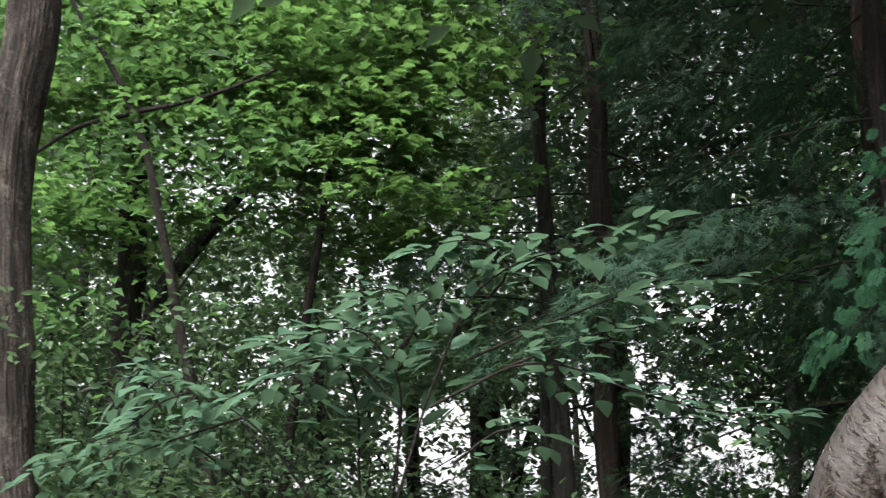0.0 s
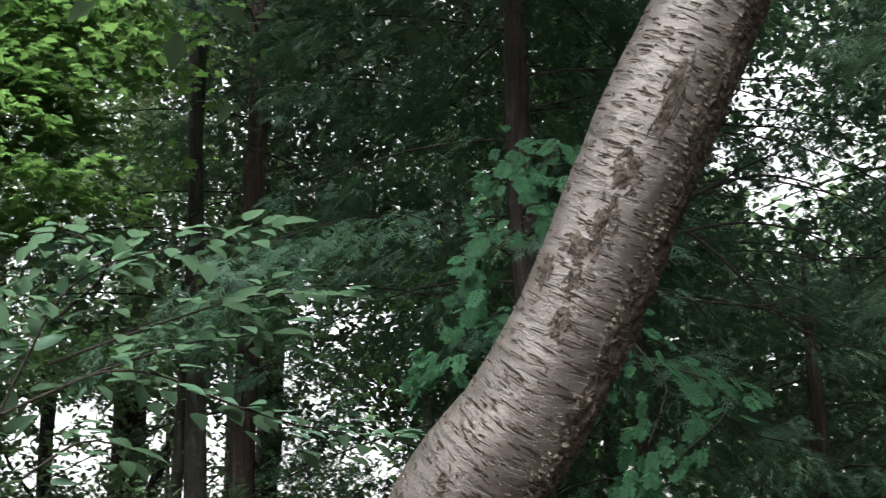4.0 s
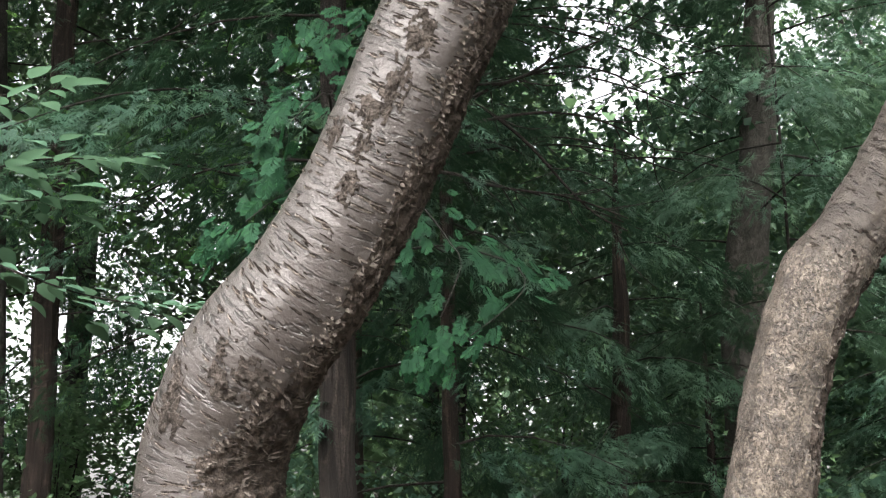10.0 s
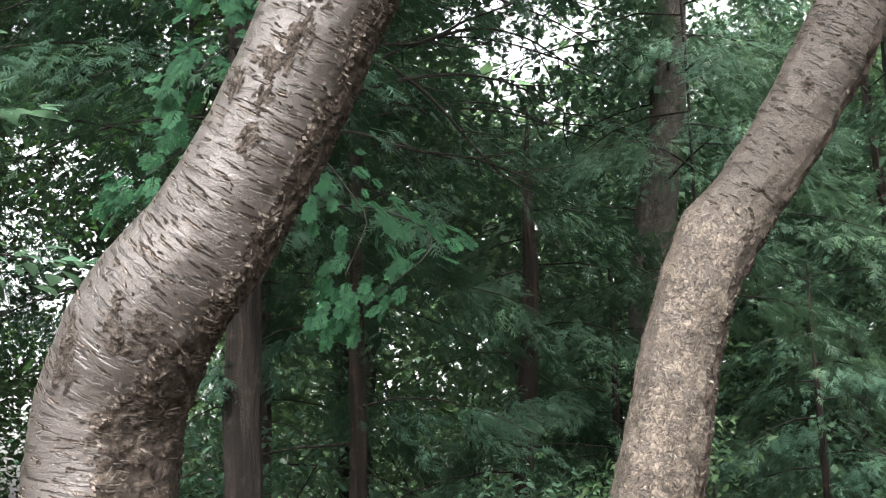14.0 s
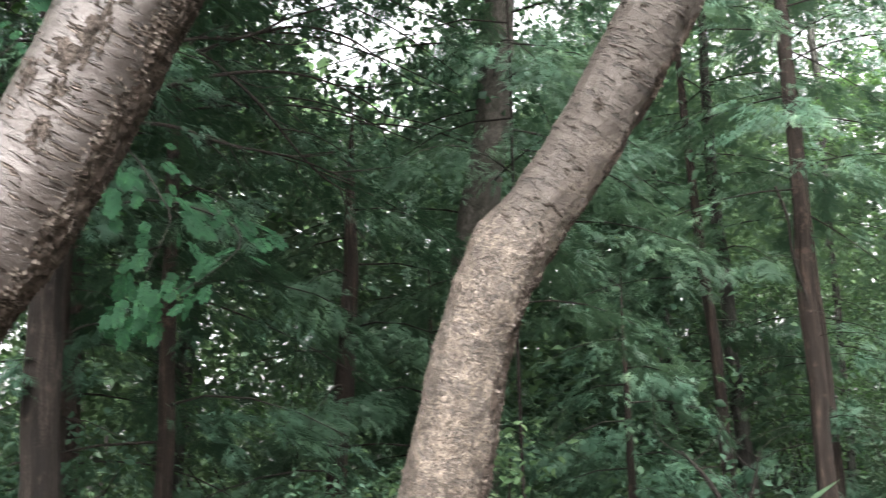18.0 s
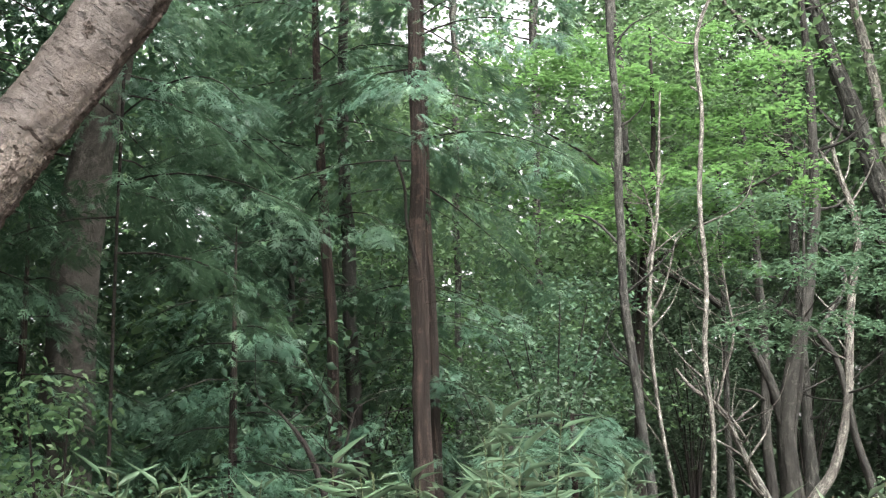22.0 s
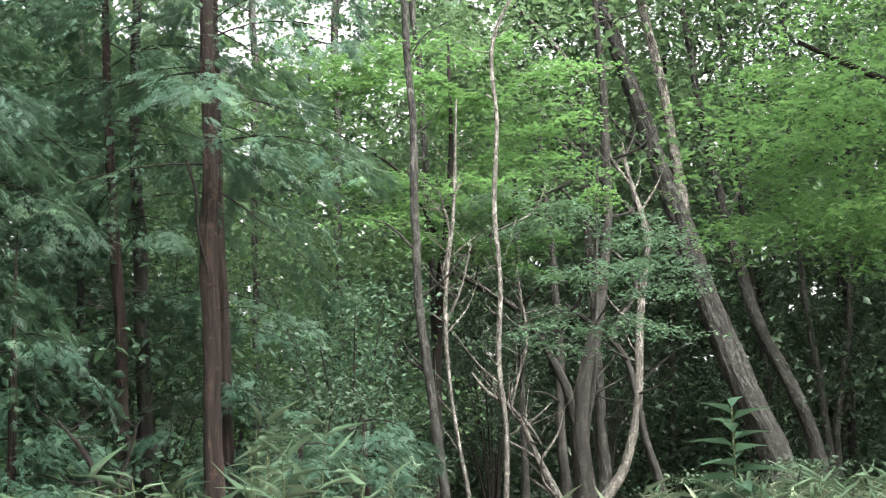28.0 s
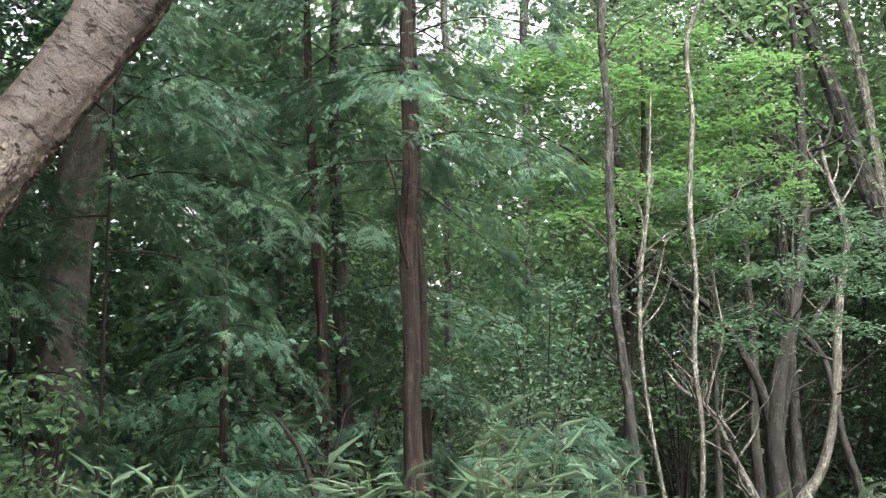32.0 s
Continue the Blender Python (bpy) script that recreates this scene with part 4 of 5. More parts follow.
def twigs(root, o, pts, n, reach, seed, mat):
    """Thin crooked side twigs of a bare stem."""
    r_ = np.random.default_rng(seed)
    C, s_ = spline(np.asarray(pts, float), 40)
    for k in range(n):
        i = r_.integers(8, 39)
        a = r_.uniform(0, 6.28)
        L = reach * r_.uniform(0.4, 1.2)
        d = np.array([math.cos(a), math.sin(a), r_.uniform(0.1, 1.1)])
        p = C[i, :3] - o
        q = p + d * L * 0.5 + r_.normal(0, 0.05, 3)
        e = p + d * L + UP * L * r_.uniform(-0.1, 0.5)
        r = max(0.3 * C[i, 3], 0.005)
        stem("twig", [(*p, r), (*q, r * 0.7), (*e, 0.002)], mat, root, 5, 0.12, 0.05, k + seed, "", 0, 3.0)


def tree(name, stems, bark, label, group="", pale=(), sides=14, ridge=0.05, crook=0.9, slim=1.0, side_twigs=0, reach=0.45):
    """stems: lists of (x, y, z, radius); the first is the trunk and is rooted."""
    first = rooted(stems[0])
    o = np.array(first[0][:3])
    root = thing(name, o, label, "tree", group)
    for k, s_ in enumerate([first, *stems[1:]]):
        loc = [(a - o[0], b - o[1], c - o[2], d * slim) for a, b, c, d in s_]
        wood = stem("trunk" if k == 0 else "limb", loc, M_PALEBARK if k in pale else bark, root, sides, 0.04 if sides > 60 else 0.09, 0.08, k + len(stems), "", ridge, crook, 3 if sides > 60 else 1)
        if side_twigs:
            twigs(wood if k else root, o, s_, side_twigs, reach, 7 * k + len(s_), bark)
    return root, o


def tiers(box, n, seed, step=0.35):
    """Centres in level layers within a box."""
    r_ = np.random.default_rng(seed)
    (x0, x1), (y0, y1), (z0, z1) = box
    z = z0 + np.round((r_.uniform(0, 1, n) * (z1 - z0)) / step) * step
    return np.c_[r_.uniform(x0, x1, n), r_.uniform(y0, y1, n), z + r_.normal(0, 0.09, n)]


root, o = tree("maple_tree", [
    [(-1.34, 7.5, 2.55, 0.037), (-1.59, 7.5, 3.51, 0.034), (-1.7, 7.5, 3.99, 0.03), (-1.88, 7.5, 4.64, 0.027), (-2.02, 7.5, 5.04, 0.024), (-2.55, 7.5, 5.97, 0.014)],
    [(-2.02, 7.5, 5.04, 0.017), (-2.36, 7.5, 4.94, 0.015), (-2.64, 7.5, 4.74, 0.012)], [(-2.04, 7.5, 5.04, 0.017), (-1.78, 7.5, 5.09, 0.015), (-1.42, 7.5, 5.21, 0.014), (-1.09, 7.5, 5.36, 0.01)]],
    M_TWIG, "slender maple with layered bright green leaves")
crown("crown", tiers(((-4.1, 0.2), (8.1, 9.0), (4.6, 7.4)), 85, 5, 0.3), (0.75, 0.75, 0.03), 16000, PALM, (0.065, 0.11), 0.8, M_MAPLE, root, o, 6, 0.2, "", 0.25, True)
root, o = tree("maple_tree", [[(-0.9, 8.6, 4.4, 0.03), (-0.75, 8.5, 5.24, 0.02), (-0.49, 8.5, 5.66, 0.015), (-0.22, 8.5, 6.52, 0.012)], [(-0.6, 8.5, 5.4, 0.012), (-0.3, 8.45, 5.9, 0.01), (0.1, 8.4, 6.3, 0.006)]],
               M_TWIG, "thin maple with a leafy top")
crown("crown", tiers(((-1.3, 0.5), (7.8, 9.2), (5.2, 7.4)), 60, 8), (0.28, 0.28, 0.06), 3600, PALM, (0.07, 0.12), 0.8, M_MAPLE, root, o, 9, 0.2)
# stems on the first side
for pts_, bark, label in (
    ([(-1.83, 5.5, 2.27, 0.11), (-1.9, 5.5, 2.72, 0.108), (-1.99, 5.5, 3.31, 0.112), (-2.03, 5.5, 3.81, 0.118), (-2.03, 5.5, 4.3, 0.12), (-1.97, 5.5, 6.5, 0.11)], M_FURROW, "furrowed grey trunk beside the maple"),
    ([(-2.3, 9.0, 2.74, 0.122), (-2.32, 9.0, 3.9, 0.112), (-2.37, 9.0, 5.07, 0.102), (-2.4, 9.0, 9, 0.07)], M_DARKBARK, "dark upright trunk among leaves"),
    ([(-2.28, 7.0, 2.47, 0.071), (-2.53, 7.0, 3.79, 0.063), (-2.7, 7.0, 6, 0.04)], M_GREYBARK, "slim grey trunk among leaves"),
    ([(-2.2, 9.0, 3.4, 0.07), (-2.04, 9.0, 4.39, 0.061), (-1.8, 9.0, 4.71, 0.053), (-1.48, 9.0, 5.12, 0.033), (-1.0, 9.0, 5.6, 0.01)], M_GREYBARK, "bare grey stem bent over"),
    ([(-1.09, 12.0, 3.15, 0.076), (-1.22, 12.0, 4.41, 0.07), (-1.42, 12.0, 6.13, 0.054), (-1.5, 12, 9, 0.03)], M_DARKBARK, "slim dark trunk against the sky"),
    ([(0.56, 15.0, 3.56, 0.196), (0.49, 15.0, 6.23, 0.163), (0.49, 15.0, 7.76, 0.135), (0.45, 15, 13, 0.06)], M_CEDAR, "straight dark trunk at the wood's edge"),
    ([(2.27, 16.0, 3.7, 0.166), (2.3, 16.0, 5.61, 0.145), (2.35, 16, 12, 0.06)], M_GREYBARK, "straight grey trunk at the wood's edge"),
    ([(-0.27, 14.0, 3.42, 0.082), (-0.44, 14.0, 6.26, 0.063), (-0.5, 14, 10, 0.03)], M_DARKBARK, "slim dark trunk against the sky"),
    ([(-0.79, 14.0, 3.42, 0.051), (-0.93, 14.0, 6.05, 0.038), (-1, 14, 9, 0.02)], M_DARKBARK, "slim dark trunk against the sky"),
    ([(2.55, 9.0, 2.76, 0.045), (2.71, 9.0, 4.82, 0.041), (2.78, 9.0, 5.77, 0.033)], M_DARKBARK, "thin dark pole of a trunk"),
    ([(1.2, 13.0, 3.29, 0.047), (1.13, 13.0, 4.42, 0.041), (1.1, 13.0, 7.0, 0.029)], M_DARKBARK, "thin dark pole of a trunk"),
    ([(0.74, 13.0, 3.29, 0.059), (0.98, 13.0, 4.0, 0.047), (1.24, 13.0, 4.72, 0.035), (1.6, 13, 6, 0.02)], M_DARKBARK, "slanting dark stem against the sky")):
    first_side = math.hypot(pts_[0][0], pts_[0][1])
    root, o = tree("understorey_tree", [pts_], bark, label, "stems at the wood's edge", sides=110 if first_side < 6 else 16, ridge=0.13 if first_side < 6 else 0.08, side_twigs=0 if first_side < 6 else 6, reach=0.9)
    if first_side > 6:
        r_ = np.random.default_rng(int(first_side * 1000))
        CC = np.array([along(pts_, z) + np.array([*r_.normal(0, 0.75, 2), 0]) for z in r_.uniform(2.6, 8.5, 26)])
        CC[:, 2] = r_.uniform(2.4, 8.5, 26)
        near = pts_[0][1] < 9.5
        crown("crown", CC, (0.38, 0.38, 0.09), 3200 if near else 7000, RHOMB, (0.06, 0.11), 0.55, M_MAPLE_SOFT if near else M_BROAD, root, o, int(first_side * 100), 0.3, "", 0.6)

# ---- the thicket on the other side ----
root, o = tree("young_tree", [[(10.05, 5.4, 1.35, 0.053), (10.01, 5.47, 2.15, 0.048), (9.97, 5.54, 2.93, 0.048), (9.96, 5.56, 3.72, 0.046), (9.97, 5.54, 4.48, 0.043), (9.94, 5.58, 5.32, 0.041), (9.93, 5.6, 8.5, 0.025)]],
               M_GREYBARK, "thin upright tree with dark mottled bark", slim=0.8, side_twigs=16)
crown("crown", tiers(((8.9, 11), (4.8, 6.4), (5.4, 8.5)), 30, 31), (0.3, 0.3, 0.06), 900, RHOMB, (0.05, 0.09), 0.55, M_MAPLE_SOFT, root, o, 32)
root, o = tree("young_tree", [[(11.02, 5.74, 1.32, 0.032), (10.97, 5.83, 1.99, 0.029), (10.94, 5.88, 2.99, 0.029), (10.99, 5.79, 4.02, 0.026), (11.03, 5.73, 5.17, 0.012)],
                              [(10.94, 5.88, 2.99, 0.021), (11.01, 5.77, 3.26, 0.018), (11.08, 5.65, 3.74, 0.008)], [(10.93, 5.89, 3.48, 0.018), (10.97, 5.83, 3.8, 0.016), (10.93, 5.89, 4.25, 0.008)]],
               M_PALEBARK, "thin bare pale stem forking upward", slim=0.66, side_twigs=12, reach=0.5)
root, o = tree("young_tree", [[(11.2, 5.46, 1.31, 0.04), (11.22, 5.43, 1.98, 0.037), (11.19, 5.47, 2.61, 0.037), (11.22, 5.43, 3.25, 0.034), (11.21, 5.45, 3.96, 0.034), (11.24, 5.4, 4.9, 0.032), (11.24, 5.39, 5.82, 0.029), (11.33, 5.25, 6.17, 0.022), (11.6, 5.1, 6.6, 0.012)]],
               M_PALEBARK, "wavy pale stem, thin and bare", slim=0.66, side_twigs=13, reach=0.5)
root, o = tree("bare_shrub", [[(12.09, 5.36, 1.28, 0.062), (11.97, 5.55, 1.78, 0.05), (11.86, 5.72, 2.21, 0.039), (11.74, 5.92, 2.39, 0.028), (11.66, 6.04, 2.58, 0.016)],
                              [(11.86, 5.72, 2.21, 0.028), (11.95, 5.59, 2.05, 0.025), (12.01, 5.49, 1.86, 0.014)], [(11.86, 5.72, 2.21, 0.02), (11.91, 5.65, 2.55, 0.02), (11.96, 5.57, 2.83, 0.02), (11.94, 5.6, 3.29, 0.016), (11.92, 5.63, 3.63, 0.008)]],
               M_PALEBARK, "bare pale shrub with crooked dead branches", slim=0.66, side_twigs=12, reach=0.5)
root, o = tree("bare_shrub", [[(6.62, 5.8, 1.49, 0.022), (6.56, 5.89, 1.75, 0.017), (6.46, 6.05, 1.98, 0.006)], [(6.62, 5.8, 1.4, 0.014), (6.75, 5.75, 1.7, 0.01), (6.8, 5.7, 1.95, 0.004)]], M_TWIG, "dark crooked shrub under the cedars", side_twigs=8, reach=0.3)
root, o = tree("bare_tree", [[(14.71, 6.07, 1.21, 0.095), (14.85, 5.85, 1.6, 0.081), (14.93, 5.73, 2.05, 0.075), (14.98, 5.64, 2.86, 0.068), (15.04, 5.56, 3.67, 0.066), (15.07, 5.5, 4.51, 0.052), (14.98, 5.64, 5.22, 0.04), (14.96, 5.67, 5.58, 0.02)],
                             [(15.01, 5.6, 5.01, 0.027), (14.91, 5.76, 5.3, 0.024), (14.86, 5.84, 5.48, 0.012)]], M_PALEBARK, "curved trunk stripped of bark, pale tan", slim=0.75, side_twigs=6, reach=0.7)
# The dark grey bark here also stands for shade inside the thicket.
root, o = tree("clump_tree", [[(14.59, 6.27, 1.22, 0.155), (14.58, 6.28, 2.3, 0.14), (14.67, 6.14, 3.01, 0.125), (14.78, 5.97, 3.69, 0.088), (14.84, 5.88, 4.52, 0.085), (14.84, 5.87, 7.5, 0.05)],
                              [(14.5, 6.4, 0.6, 0.09), (14.45, 6.45, 2.0, 0.08), (14.57, 6.5, 3.42, 0.07), (14.5, 6.6, 6.5, 0.03)],
                              [(14.57, 6.28, 2.1, 0.09), (14.49, 6.43, 2.7, 0.075), (14.28, 6.76, 3.44, 0.062), (13.96, 7.27, 3.87, 0.05), (13.64, 7.78, 4.23, 0.03), (13.2, 8.4, 4.9, 0.01)],
                              [(14.66, 6.16, 0.6, 0.058), (14.66, 6.16, 1.21, 0.054), (14.59, 6.2, 1.94, 0.047), (14.63, 6.1, 2.6, 0.04), (14.75, 5.9, 5.5, 0.015)],
                              [(15.1, 5.45, 0.6, 0.08), (15.1, 5.45, 1.19, 0.075), (15.0, 5.62, 1.92, 0.061), (14.89, 5.8, 3.0, 0.047), (14.53, 6.36, 3.6, 0.02)]],
               M_DARKBARK, "many-stemmed dark grey tree in the thicket", sides=28, ridge=0.16, slim=0.72, side_twigs=8, reach=1.0)
crown("crown", tiers(((12.6, 14.2), (6.2, 8.0), (3.9, 7.5)), 60, 33), (0.4, 0.4, 0.05), 8000, RHOMB, (0.06, 0.1), 0.5, M_BROAD, root, o, 34)
crown("foliage", tiers(((11.6, 13.4), (4.2, 6.4), (2.95, 4.1)), 14, 35, 0.4), (0.6, 0.6, 0.03), 4200, OVAL, (0.05, 0.085), 0.5, M_LEAFY, root, o, 36, 0.15, "level layers of blue-green leaves", 0.25, True)
root, o = tree("leaning_tree", [[(16.79, 4.65, 1.76, 0.224), (16.63, 4.9, 2.48, 0.21), (16.49, 5.12, 3.28, 0.188), (16.35, 5.35, 4.32, 0.166), (16.2, 5.58, 5.22, 0.152), (16.02, 5.87, 6.39, 0.13), (15.83, 6.17, 7.66, 0.108), (15.5, 6.6, 10, 0.07)],
                                [(16.36, 5.33, 4.3, 0.085), (16.32, 5.4, 4.77, 0.079), (16.28, 5.46, 5.6, 0.079), (16.21, 5.58, 6.61, 0.072), (16.1, 5.74, 7.81, 0.065), (15.9, 6, 10, 0.04)],
                                [(16.38, 5.3, 3.9, 0.05), (16.33, 5.38, 4.11, 0.043), (16.16, 5.65, 4.47, 0.04), (15.98, 5.94, 4.86, 0.036), (15.68, 6.42, 5.48, 0.033), (15.47, 6.75, 5.87, 0.029), (15.28, 7.04, 6.54, 0.025), (15.1, 7.33, 7.46, 0.022)],
                                [(14.86, 5.9, 3.2, 0.035), (15.73, 5.96, 4.08, 0.032), (15.53, 6.28, 4.53, 0.029), (15.4, 6.48, 4.91, 0.025), (15.2, 6.8, 5.37, 0.018)],
                                [(15.9, 6.1, 6.9, 0.04), (15.63, 6.49, 6.84, 0.036), (15.52, 6.67, 7.12, 0.043), (15.36, 6.92, 7.44, 0.043), (15.19, 7.19, 7.81, 0.03)]],
               M_GREYBARK, "large leaning tree with furrowed grey bark, forked", pale=(1, 4), sides=36, ridge=0.16, slim=0.84, side_twigs=2, reach=1.0)
root, o = tree("leaning_tree", [[(18.04, 4.53, 2.21, 0.154), (17.91, 4.75, 2.82, 0.146), (17.7, 5.08, 3.84, 0.138), (17.57, 5.28, 4.95, 0.115), (17.49, 5.42, 6.09, 0.092), (17.2, 5.8, 10, 0.05)], [(17.57, 5.28, 4.95, 0.05), (17.8, 5.0, 5.8, 0.04), (18.0, 4.8, 7.5, 0.02)]], M_GREYBARK, "leaning grey trunk behind a larger one", sides=30, ridge=0.12, slim=0.6, side_twigs=5, reach=0.8)
for pts_ in ([(19.2, 4.57, 2.16, 0.057), (19.12, 4.7, 4.03, 0.053), (19.12, 4.7, 5.63, 0.049), (19.14, 4.67, 9, 0.041)], [(19.29, 4.43, 2.16, 0.049), (19.45, 4.17, 3.69, 0.049), (19.58, 3.96, 7, 0.037)],
             [(12.6, 7.0, 1.6, 0.05), (12.5, 7.0, 5.0, 0.04), (12.4, 7.1, 8, 0.03)], [(13.2, 6.3, 1.5, 0.04), (13.3, 6.3, 5.0, 0.03)], [(16.4, 6.8, 1.6, 0.09), (16.3, 6.8, 7.0, 0.06)], [(12.9, 8.5, 1.6, 0.07), (12.9, 8.5, 8, 0.05)], [(11, 8.2, 1.6, 0.05), (11.1, 8.3, 7, 0.04)]):
    tree("understorey_tree", [pts_], M_GREYBARK, "thin grey trunk deep in the thicket", "stems in the thicket", side_twigs=5, reach=0.7)
# maples over the thicket
root, o = tree("maple_tree", [[(12.3, 6.9, 1.4, 0.055), (12.2, 6.7, 3.4, 0.045), (12.0, 6.4, 4.8, 0.03), (11.9, 6.3, 6.2, 0.012)], [(12.1, 6.6, 4.0, 0.022), (11.4, 6.7, 4.7, 0.014), (10.8, 7.0, 5.0, 0.007)], [(12.2, 6.6, 3.7, 0.022), (12.7, 5.9, 4.4, 0.015), (13.2, 5.4, 4.8, 0.008)]],
               M_TWIG, "maple spreading bright layered leaves over the thicket")
MC = tiers(((10.5, 12.9), (-0.7, 0.5), (3.7, 6.0)), 46, 41, 0.3)
MC[:, 1] += 7.2 - (MC[:, 0] - 10.6) * 0.72
crown("crown", MC, (0.5, 0.5, 0.03), 14500, PALM_SMALL, (0.036, 0.066), 0.8, M_MAPLE_SOFT, root, o, 42, 0.12, "", 0.2, True)
root, o = tree("maple_tree", [[(9.2, 0.2, 1.2, 0.06), (8.8, 0.4, 2.6, 0.045), (8.3, 0.9, 3.4, 0.03), (7.4, 1.5, 3.75, 0.012)], [(8.7, 0.5, 2.8, 0.02), (7.6, 0.8, 3.1, 0.012), (6.9, 1.0, 3.05, 0.006)], [(8.6, 0.6, 3.0, 0.02), (8.4, 1.6, 3.6, 0.012), (8.2, 2.2, 3.8, 0.006)]],
               M_TWIG, "maple with wide level boughs of green leaves")
MC = tiers(((6.9, 9.2), (0, 1), (2.75, 4.1)), 34, 43, 0.3)
MC[:, 1] = 0.4 + MC[:, 1] * ((MC[:, 0] - 1.03) * 0.34 - 0.85)
MC[:, 2] -= 0.16 * (MC[:, 1] - 1.0)
crown("crown", MC, (0.6, 0.55, 0.015), 12500, PALM_SMALL, (0.028, 0.05), 0.8, M_MAPLE_SOFT, root, o, 44, 0.12, "", 0.18, True)


# ---- the soft-leaved shrub in front of the wood ----
def leaf_mesh(name, shape, length, width, mat):
    SV, SF = shape
    me = tri_mesh(name, SV * np.array([width, length, length]), SF, True)
    me.materials.append(mat)
    return me


def place_leaf(me, parent, p, d, nrm, k):
    d = unit(np.asarray(d, float))
    x = unit(np.cross(d, nrm))
    z = np.cross(x, d)
    ob = new("leaf", me)
    ob.parent = parent
    ob.matrix_basis = Matrix(((x[0] * k, d[0] * k, z[0] * k, p[0]), (x[1] * k, d[1] * k, z[1] * k, p[1]), (x[2] * k, d[2] * k, z[2] * k, p[2]), (0, 0, 0, 1)))
    return ob


BRANCHES = [
    [(-0.15, 4.66, 2.13), (0.04, 4.48, 2.68), (0.18, 4.39, 2.92), (0.47, 4.35, 3.03), (0.83, 4.32, 3.14)],
    [(0.12, 4.53, 2.82), (0.27, 4.47, 3.01), (0.16, 4.44, 3.09), (-0.07, 4.45, 3.06)],
    [(0.1, 4.49, 2.64), (0.49, 4.43, 2.8), (0.78, 4.4, 2.9), (1.05, 4.39, 2.92)],
    [(-0.02, 4.35, 2.44), (0.36, 4.29, 2.59), (0.69, 4.33, 2.5), (0.91, 4.34, 2.44), (1.23, 4.36, 2.41)],
    [(0.26, 4.4, 2.6), (0.57, 4.36, 2.71), (0.83, 4.34, 2.75)],
    [(-0.15, 4.84, 2.24), (-0.18, 4.68, 2.69), (-0.33, 4.64, 2.81), (-0.48, 4.65, 2.79)],
    [(-0.18, 4.68, 2.69), (-0.07, 4.63, 2.85), (-0.16, 4.59, 2.95), (-0.29, 4.61, 2.91)],
    [(0.06, 4.41, 2.25), (0.26, 4.37, 2.37), (0.38, 4.38, 2.35)],
    [(-0.18, 4.73, 2.56), (-0.33, 4.68, 2.69), (-0.5, 4.68, 2.69), (-0.74, 4.73, 2.56)]]
BRANCHES_2 = [
    [(-0.48, 5.07, 2.18), (-0.77, 4.95, 2.52), (-1.0, 4.92, 2.62), (-1.25, 4.97, 2.47), (-1.54, 5.0, 2.38)],
    [(-0.77, 4.95, 2.52), (-1.0, 4.98, 2.45), (-1.18, 5.0, 2.39), (-1.31, 5.02, 2.32)],
    [(-0.92, 5.14, 2.6), (-1.11, 5.09, 2.73), (-1.23, 5.12, 2.64)]]


def fuller(arms, count, seed):
    """The arms and more of the same kind between and behind them."""
    r_ = np.random.default_rng(seed)
    more = []
    for k in range(count):
        A = np.array(arms[r_.integers(0, len(arms))])
        more.append([tuple(q) for q in A + np.array([r_.normal(0, 0.12), r_.uniform(0.0, 0.35), r_.normal(0, 0.07)]) + r_.normal(0, 0.025, A.shape)])
    return arms + more


def leafy_shrub(base, arms, mats, sizes, gap, label, seed):
    r_ = np.random.default_rng(seed)
    root = thing("shrub", base, label, "shrub", "soft-leaved shrubs")
    o = np.array(base)
    stem("trunk", [(0, 0, -0.05, 0.022), (0.02, -0.03, 1.0, 0.018), tuple(np.r_[np.array(arms[0][0]) - o, 0.013])], M_TWIG, root, 8, 0.1)
    for k, arm in enumerate(arms):
        A = np.array(arm)
        C, s = spline(np.c_[A, np.linspace(0.006, 0.002, len(A))], 40)
        twig = stem("branch", [tuple(np.r_[q[:3] - o, q[3]]) for q in C[::5]], M_TWIG, root, 6, 0.06, 0.04, k)
        T = unit(np.gradient(C[:, :3], axis=0))
        u, sg = s[-1] * (0.25 if k else 0.4), 1
        while u < s[-1]:
            i = int(np.searchsorted(s, u))
            sg = -sg
            side = unit(np.cross(T[i], UP)) * sg
            for rep in range(3):
                d = T[i] * r_.uniform(0.1, 0.9) + side * r_.uniform(0.4, 1.0) + UP * r_.uniform(-0.28, 0.08)
                p = C[i, :3] + side * r_.uniform(0.02, 0.1) * rep + T[i] * r_.normal(0, 0.04) + UP * r_.normal(-0.01 * rep, 0.025)
                place_leaf(mats[r_.integers(0, len(mats))], twig, p - o, d, UP + r_.normal(0, 0.17, 3) + np.array([0, -0.22, 0]), r_.uniform(*sizes))
            u += gap * r_.uniform(0.7, 1.3)
        place_leaf(mats[0], twig, C[-1, :3] - o, T[-1] + UP * -0.1, UP, sizes[1])
    return root


FLAT_OVATE = OVATE[0] * np.array([1, 1, 0.45]), OVATE[1]
SHRUB_LEAVES = [leaf_mesh("leaf", FLAT_OVATE, 0.122, w, M_SHRUB) for w in (0.066, 0.073, 0.058)]
leafy_shrub((-0.1, 4.85, 0), fuller(BRANCHES, 5, 4), SHRUB_LEAVES, (0.58, 1.2), 0.056, "shrub with tiers of soft grey-green oval leaves", 51)
leafy_shrub((-0.5, 5.3, 0), fuller(BRANCHES_2, 3, 5), SHRUB_LEAVES, (0.6, 1.05), 0.05, "low shrub with pale grey-green oval leaves", 52)


